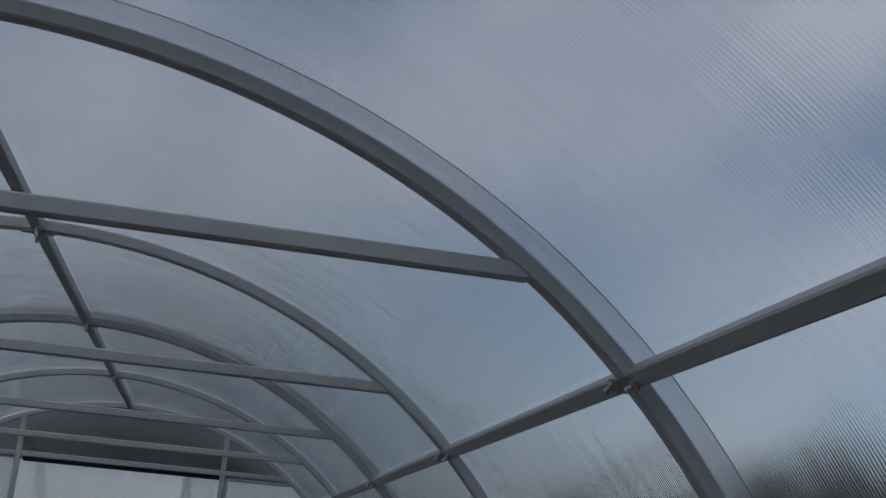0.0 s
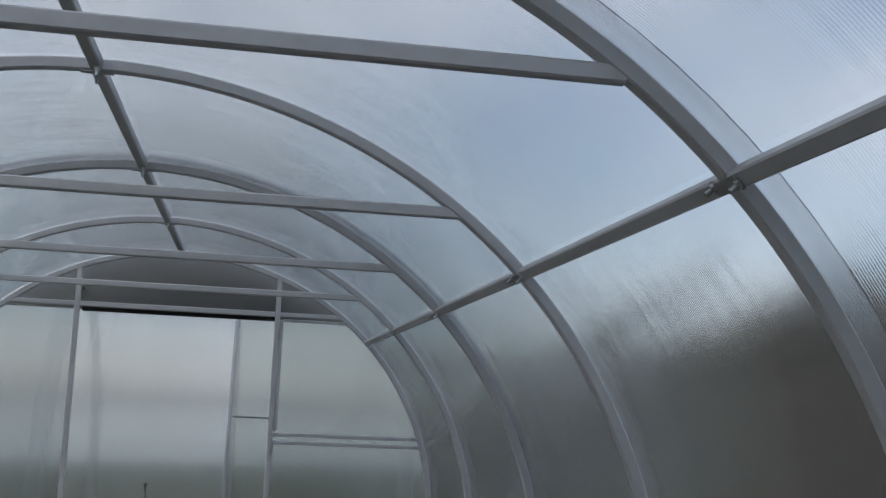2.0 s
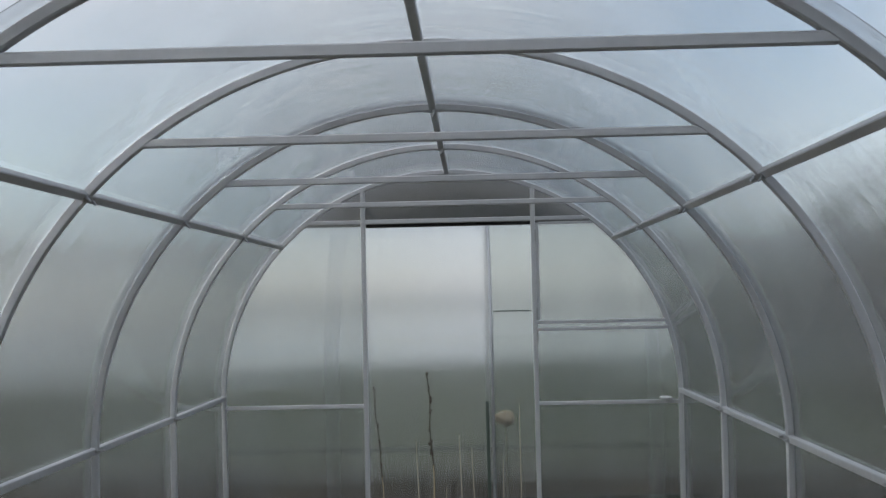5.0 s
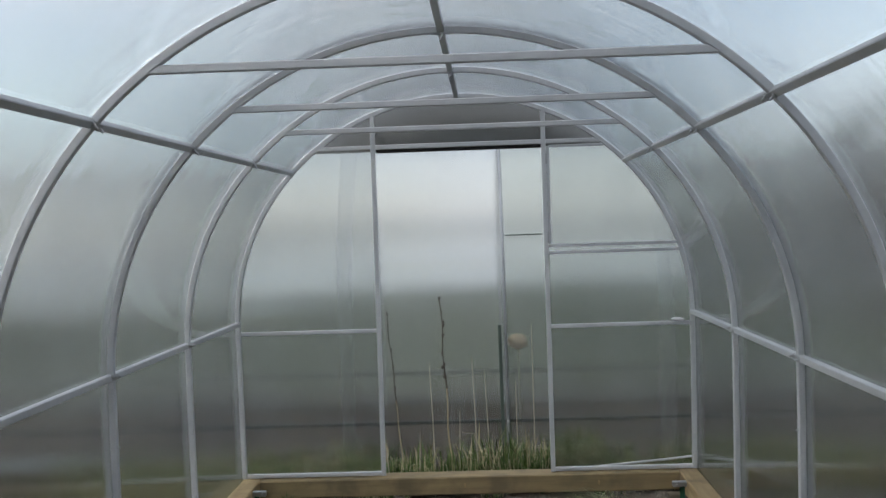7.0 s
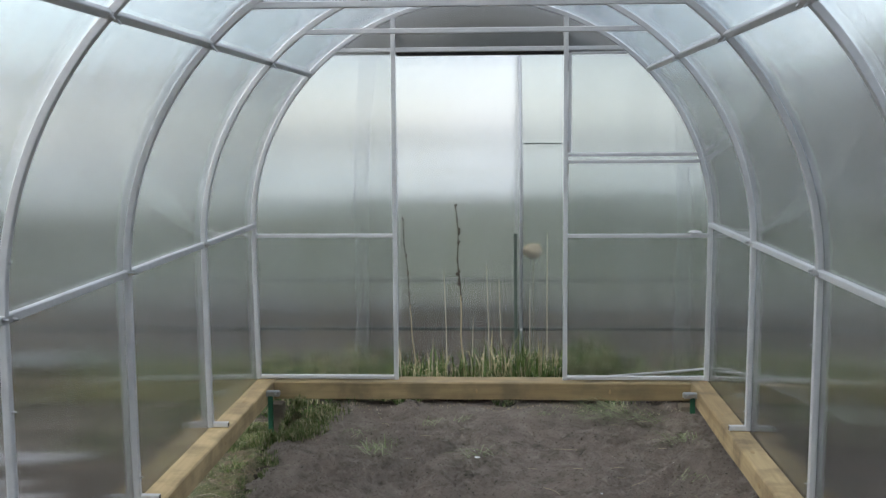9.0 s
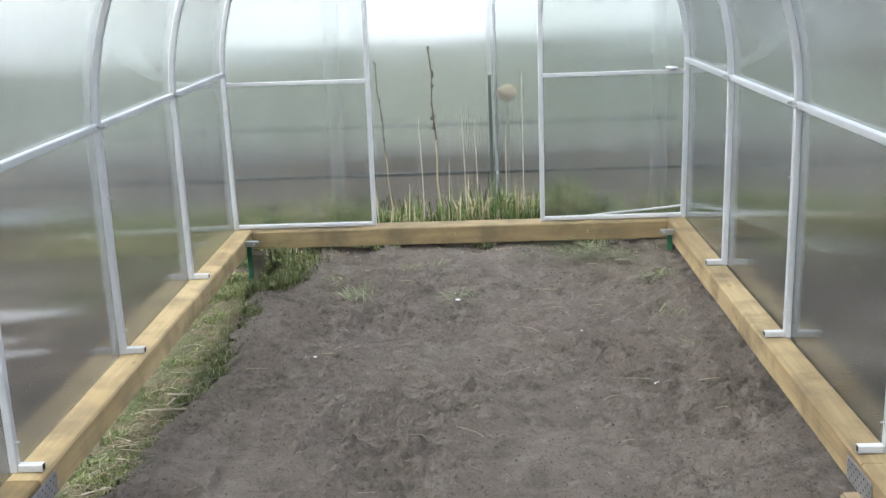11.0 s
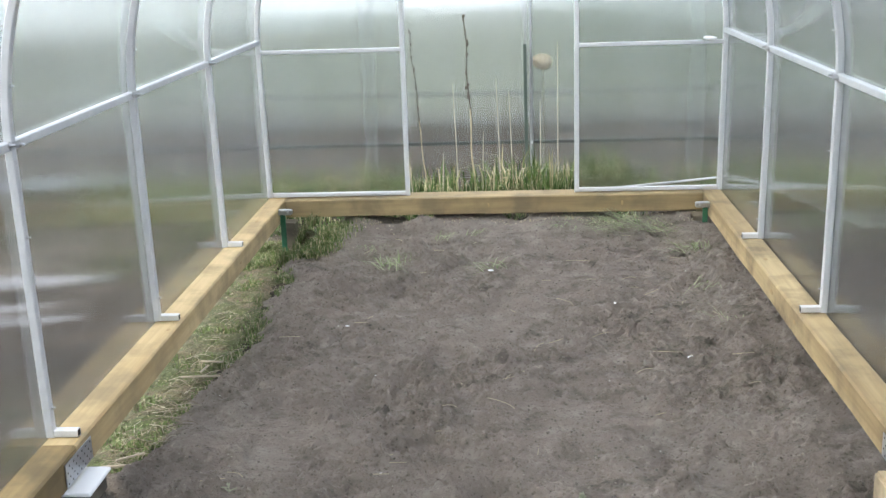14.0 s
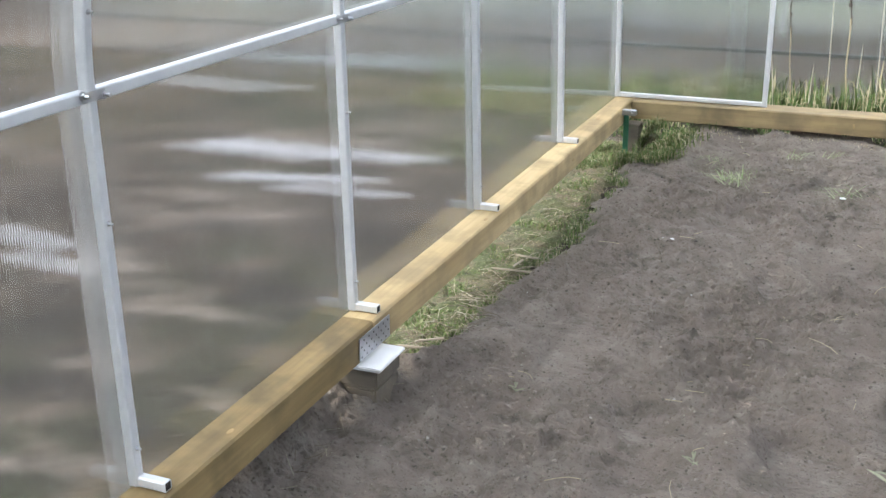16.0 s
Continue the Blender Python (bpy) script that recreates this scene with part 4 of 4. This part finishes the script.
for _ in range(2600):
    x, y = -1.04 + abs(rnd.gauss(0, 0.13)), rnd.uniform(5.5, 5.92)
    if x < -0.66 + 0.5 * (y - 5.8) and noise.noise((x * 9, y * 9, 51)) > -0.3:
        spots.append((x, y, soil_height(x, y) + 0.004, rnd.uniform(0.02, 0.07)))
grass_patch("grass", spots, TURF, "green grass beside the corner post under the end beam", "grass", bend=1.3, wide=1.2)
spots = [(x, y, soil_height(x, y), rnd.uniform(0.01, 0.035)) for x, y in [(rnd.uniform(-0.9, 1.1), rnd.uniform(5.80, 5.99)) for _ in range(700)]]
grass_patch("dry_grass", spots, STRAW, "dry straw under the end beam", "dry grass", bend=2.0)
# dead straws lying flat in the trampled grass
LITTER = blades("dead_litter", [(0.0, (0.12, 0.10, 0.072)), (0.6, (0.24, 0.205, 0.15)), (1.0, (0.42, 0.385, 0.30))])
bm = bmesh.new()
for _ in range(300):
    y = rnd.uniform(3.0, 4.2) if rnd.random() < 0.7 else rnd.uniform(4.2, 5.9)
    x = rnd.uniform(-1.2, soil_edge(y) + 0.12)
    a, ln, z = rnd.uniform(0, 6.3), rnd.uniform(0.012, 0.055), GROUND_Z + 0.032 + rnd.uniform(0, 0.012)
    dx, dy, sag = math.cos(a) * ln, math.sin(a) * ln, rnd.uniform(-0.3, 0.3)
    rod([(x - dx, y - dy, z - 0.004), (x + dy * sag, y - dx * sag, z + 0.004), (x + dx, y + dy, z - 0.003)], rnd.uniform(0.0006, 0.0014), 4, bm)
for _ in range(60):
    y, x = rnd.uniform(1.5, 3.1), rnd.uniform(-1.2, -1.09)
    a, ln, z = rnd.uniform(0, 3.2), rnd.uniform(0.012, 0.05), soil_height(x, y) + 0.006
    dx, dy = math.cos(a) * ln, math.sin(a) * ln
    rod([(x - dx, y - dy, z), (x, y, z + 0.005), (x + dx, y + dy, z + rnd.uniform(0, 0.02))], rnd.uniform(0.0006, 0.0012), 4, bm)
tagged(obj("dry_grass", bm, LITTER), "dead straw lying in the trampled grass", "dry grass", kind="stuff")


def turf_mat():
    ys = np.linspace(3.08, 6.0, 160)
    verts, faces = [], []
    n = 14
    for y in ys:
        e = soil_edge(float(y)) + 0.07
        for i in range(n):
            x = -1.34 + (e + 1.34) * i / (n - 1)
            lump = 0.030 + 0.016 * noise.noise((x * 14, y * 14, 2)) + 0.010 * noise.noise((x * 40, y * 40, 3))
            edge = min(1.0, (n - 1 - i) / 3)
            verts.append((x, float(y), GROUND_Z + lump * edge - 0.012 + turf_rise(x, float(y)) * min(1.0, edge + 0.25)))
    for j in range(len(ys) - 1):
        for i in range(n - 1):
            faces.append((j * n + i, j * n + i + 1, (j + 1) * n + i + 1, (j + 1) * n + i))
    return quad_mesh("turf", verts, faces, TURF_MAT)


tagged(new("turf", turf_mat()), "low trampled turf mixed with dead grass", "turf", kind="stuff")

# grass outside along the walls, seen through the sheets
spots = []
for _ in range(900):
    s = rnd.choice((-1, 1))
    x, y = s * rnd.uniform(1.34, 2.1), rnd.uniform(5.0, 6.8)
    if noise.noise((x * 1.2, y * 1.2, 30)) > 0.05:
        spots.append((x, y, GROUND_Z, rnd.uniform(0.06, 0.20)))
grass_patch("grass", spots, GRASS, "grass growing outside along the walls", "grass")


def tuft(x, y, n, size, seed, material=LEAF):
    r = random.Random(seed)
    verts, faces = [], []
    main = r.uniform(0, 2 * math.pi)
    for _ in range(int(n * 1.2)):
        a = r.uniform(0, 2 * math.pi) if r.random() < 0.35 else main + r.gauss(0, 0.5)
        h = size * r.uniform(0.5, 1.25)
        d = Vector((math.cos(a), math.sin(a), 0))
        s = Vector((-d.y, d.x, 0)) * r.uniform(0.0011, 0.0023)
        p0 = Vector((r.uniform(-1, 1), r.uniform(-1, 1), 0)) * size * 0.4
        flat = r.uniform(0.6, 1.0)
        p1 = p0 + d * h * 0.45 + Vector((0, 0, h * 0.28 * (1 - flat) + 0.018))
        p2 = p0 + d * h + Vector((0, 0, r.uniform(0.004, 0.016)))
        b = len(verts)
        verts += [tuple(v) for v in (p0 - s, p0 + s, p1 + s * 0.8, p1 - s * 0.8, p2)]
        faces += [(b, b + 1, b + 2, b + 3), (b + 3, b + 2, b + 4)]
    o = new("grass_tuft", quad_mesh("grass_tuft", verts, faces, material))
    o.location = (x, y, soil_height(x, y) + 0.002)
    return tagged(o, "pulled-up tuft of wilting grass lying on the soil", "grass tuft", "grass tufts on the soil")


for k, (x, y, n, size) in enumerate([(-0.48, 5.33, 44, 0.20), (0.02, 5.26, 22, 0.16), (0.56, 5.80, 50, 0.27), (0.72, 5.79, 46, 0.27), (0.90, 5.76, 44, 0.22), (1.02, 5.40, 26, 0.16), (-0.26, 5.66, 14, 0.12), (1.0, 4.95, 18, 0.14), (-0.62, 5.6, 18, 0.14), (0.35, 5.72, 20, 0.14), (0.98, 4.35, 14, 0.15), (1.06, 5.4, 20, 0.12), (-0.1, 5.70, 16, 0.1)]):
    tuft(x, y, n, size, 60 + k)

# single straws on the soil
rnd = random.Random(21)
straw_mesh = None
for k in range(70):
    x, y = rnd.uniform(-0.85, 1.05), rnd.uniform(1.3, 5.8)
    if straw_mesh is None:
        o = obj("straw", rod([(-0.06, 0, 0.002), (-0.02, 0.005, 0.005), (0.02, 0.006, 0.006), (0.06, -0.002, 0.003)], 0.0011, 5), STRAW)
        straw_mesh = o.data
    else:
        o = new("straw", straw_mesh)
    o.location = (x, y, soil_height(x, y) + 0.003)
    o.rotation_euler = (0, rnd.uniform(-0.15, 0.15), rnd.uniform(0, 6.3))
    q = rnd.uniform(0.4, 1.2)
    o.scale = (q, 1, 1)
    tagged(o, "dry straw lying on the soil", "straw", "straws on the soil")

# splinters of bark by the western beam
for x, y, ln, turn in ((-1.13, 3.09, 0.17, 12), (-1.07, 3.86, 0.20, 12), (-1.09, 4.02, 0.10, 150), (-1.14, 3.16, 0.10, 30), (-1.10, 3.94, 0.09, 70)):
    bm = box((-ln / 2, -0.004, 0), (ln / 2, 0.006, 0.006), 0.002)
    for v in bm.verts:
        v.co.z += 0.02 * (v.co.x / ln) ** 2 * 4 * 0.4
        v.co.y += 0.012 * math.sin(v.co.x * 30)
    o = obj("wood_splinter", bm, WOOD_BARE)
    o.location, o.rotation_euler = (x, y, max(GROUND_Z + 0.036, soil_height(x, y) + 0.002)), (0, radians(4), radians(turn))
    tagged(o, "bleached wood splinter lying in the grass", "splinter", "wood splinters")

# small weeds with narrow upright leaves
for x, y, q in ((0.29, 2.74, 1.0), (-0.19, 2.68, 0.5), (-0.76, 2.92, 0.4)):
    weed = empty("weed_seedling", (x, y, soil_height(x, y)))
    tagged(weed, "small pale grey-green weed seedling in the soil", "weed")
    part("stem", rod([(0, 0, -0.01), (0.003, 0, 0.035 * q), (0.006, 0.002, 0.07 * q)], 0.002 * q, 6), WEED, weed)
    for k in range(8):
        bm = bmesh.new()
        length = (0.075 if k < 5 else 0.05) * q * (1 - 0.04 * k)
        steep = (0.35, 0.55, 0.4, 0.8, 0.6, 1.25, 1.4, 1.15)[k]
        base = 0.008 * q * k
        rows = []
        for i in range(7):
            t = i / 6
            wd = 0.0075 * q * math.sin(math.pi * min(0.98, t * 0.88 + 0.10))
            r, zz = length * t * math.cos(steep), base + length * math.sin(steep) * (t - 0.35 * t * t)
            rows.append([bm.verts.new((r, -wd, zz + 0.003)), bm.verts.new((r, 0, zz)), bm.verts.new((r, wd, zz + 0.003))])
        for r, w in zip(rows, rows[1:]):
            bm.faces.new((r[0], r[1], w[1], w[0]))
            bm.faces.new((r[1], r[2], w[2], w[1]))
        lf = part("leaf", bm, WEED, weed)
        lf.rotation_euler = (0, 0, k * 2.4 + 0.5)


# clods and pebbles
def scatter(name, count, lo, hi, material, label, category, seed):
    rnd = random.Random(seed)
    verts, faces = [], []
    base = [(1, 0, 0), (-1, 0, 0), (0, 1, 0), (0, -1, 0), (0, 0, 1), (0, 0, -1)]
    tri = [(0, 2, 4), (2, 1, 4), (1, 3, 4), (3, 0, 4), (2, 0, 5), (1, 2, 5), (3, 1, 5), (0, 3, 5)]
    for _ in range(count):
        x, y = rnd.uniform(-1.24, 1.13), rnd.uniform(1.2, 5.9)
        if x < soil_edge(y) + 0.05 or noise.noise((x * 3.2, y * 4.2, 17)) < rnd.uniform(-0.55, 0.35):
            continue
        r = lo + (hi - lo) * rnd.random() ** 3
        z = soil_height(x, y)
        b = len(verts)
        turn = Euler((rnd.uniform(0, 6), rnd.uniform(0, 6), rnd.uniform(0, 6))).to_matrix()
        for v in base:
            p = turn @ (Vector(v) * r * rnd.uniform(0.6, 1.25))
            verts.append((x + p.x, y + p.y, z + p.z * 0.7 + r * 0.25))
        faces += [tuple(b + i for i in t) for t in tri]
    o = new(name, quad_mesh(name, verts, faces, material))
    return tagged(o, label, category, kind="stuff")


scatter("soil_clods", 26000, 0.0015, 0.0085, CLOD, "crumbs and clods of grey-brown soil", "soil", 31)
scatter("pebbles", 1200, 0.0015, 0.007, PEBBLE, "small pale pebbles scattered on the soil", "pebbles", 32)
for x, y, q in ((0.80, 4.07, 0.5), (0.855, 4.09, 0.55), (0.90, 4.10, 0.3), (0.0, 5.09, 0.45), (-0.42, 3.9, 0.35), (0.55, 4.6, 0.3), (-0.6, 4.4, 0.3)):
    bm = bmesh.new()
    bmesh.ops.create_icosphere(bm, subdivisions=2, radius=0.02 * q)
    for v in bm.verts:
        v.co *= 1 + 0.4 * noise.noise(v.co * 60 + Vector((x * 9, 0, 0)))
        v.co.z *= 0.5
        v.co.x *= 1.6
    o = obj("pale_stone", bm, WHITE)
    o.location = (x, y, soil_height(x, y) + 0.004)
    tagged(o, "whitish stone chip on the soil", "stone", "pale stones on the soil")


# dry stalks in front of the neighbouring greenhouse
def dark_stalk(x, y, h, lean, seed):
    r = random.Random(seed)
    e = empty("dry_weed", (x, y, GROUND_Z))
    tagged(e, "dry dark weed stalk with knobbly buds in the grass", "weed", "dry weeds by the doorway")
    n = 14
    pts = [(lean * (i / n) + 0.016 * noise.noise((i * 0.45, seed * 3.7, 0)), 0.01 * noise.noise((i * 0.6, seed, 4)), h * i / n) for i in range(n + 1)]
    part("stem", rod(pts[:8], [0.0060 - 0.0012 * i / 7 for i in range(8)], 6), STRAW, e, "tan lower stem")
    part("stem", rod(pts[7:], [0.0048 - 0.0022 * i / (n - 7) for i in range(n - 6)], 6), STEM, e, "dark upper stem")
    for i in range(7, n + 1):
        for k in range(3):
            p = pts[i]
            bm = bmesh.new()
            bmesh.ops.create_icosphere(bm, subdivisions=1, radius=r.uniform(0.005, 0.011))
            bud = part("bud", bm, STEM, e)
            bud.location = (p[0] + r.uniform(-0.010, 0.010), p[1], p[2] + r.uniform(-0.03, 0.02))
            bud.scale = (0.8, 0.8, 1.5)
    return e


dark_stalk(-0.125, 7.05, 1.18, -0.05, 1)
dark_stalk(-0.43, 6.95, 1.08, -0.12, 2).scale = (0.65, 0.65, 1)
for k, (x, y, h, lean) in enumerate([(-0.50, 6.75, 0.50, -0.05), (-0.34, 7.1, 0.30, 0.01), (0.04, 7.1, 0.78, -0.02), (0.12, 7.05, 0.70, -0.02), (0.30, 7.1, 0.62, 0.0), (0.42, 7.3, 0.98, 0.0), (-0.24, 7.15, 0.75, -0.02), (-0.08, 7.2, 0.42, 0.01)]):
    bm = rod([(0, 0, 0), (lean * 0.4, 0.004, h * 0.5), (lean, 0, h)], [0.0038, 0.0033, 0.0016], 6)
    o = obj("dry_stalk", bm, STALK)
    o.location = (x, y, GROUND_Z)
    tagged(o, "bleached dry hollow stalk standing in the grass", "stalk", "dry stalks by the doorway")
bundle = empty("cloth_stake", (0.355, 8.30, GROUND_Z))
tagged(bundle, "pale stake with a beige cloth bundle on top", "stake")
part("stake", rod([(0, 0, 0), (0.0, 0, 0.75)], 0.006, 7), STALK, bundle)
bm = bmesh.new()
bmesh.ops.create_icosphere(bm, subdivisions=3, radius=0.078)
for v in bm.verts:
    v.co *= 1 + 0.2 * noise.noise(v.co * 18)
    v.co.z *= 0.75
cb = part("bundle", bm, CLOTH, bundle, "beige cloth bundle")
cb.location = (0, 0, 0.75)
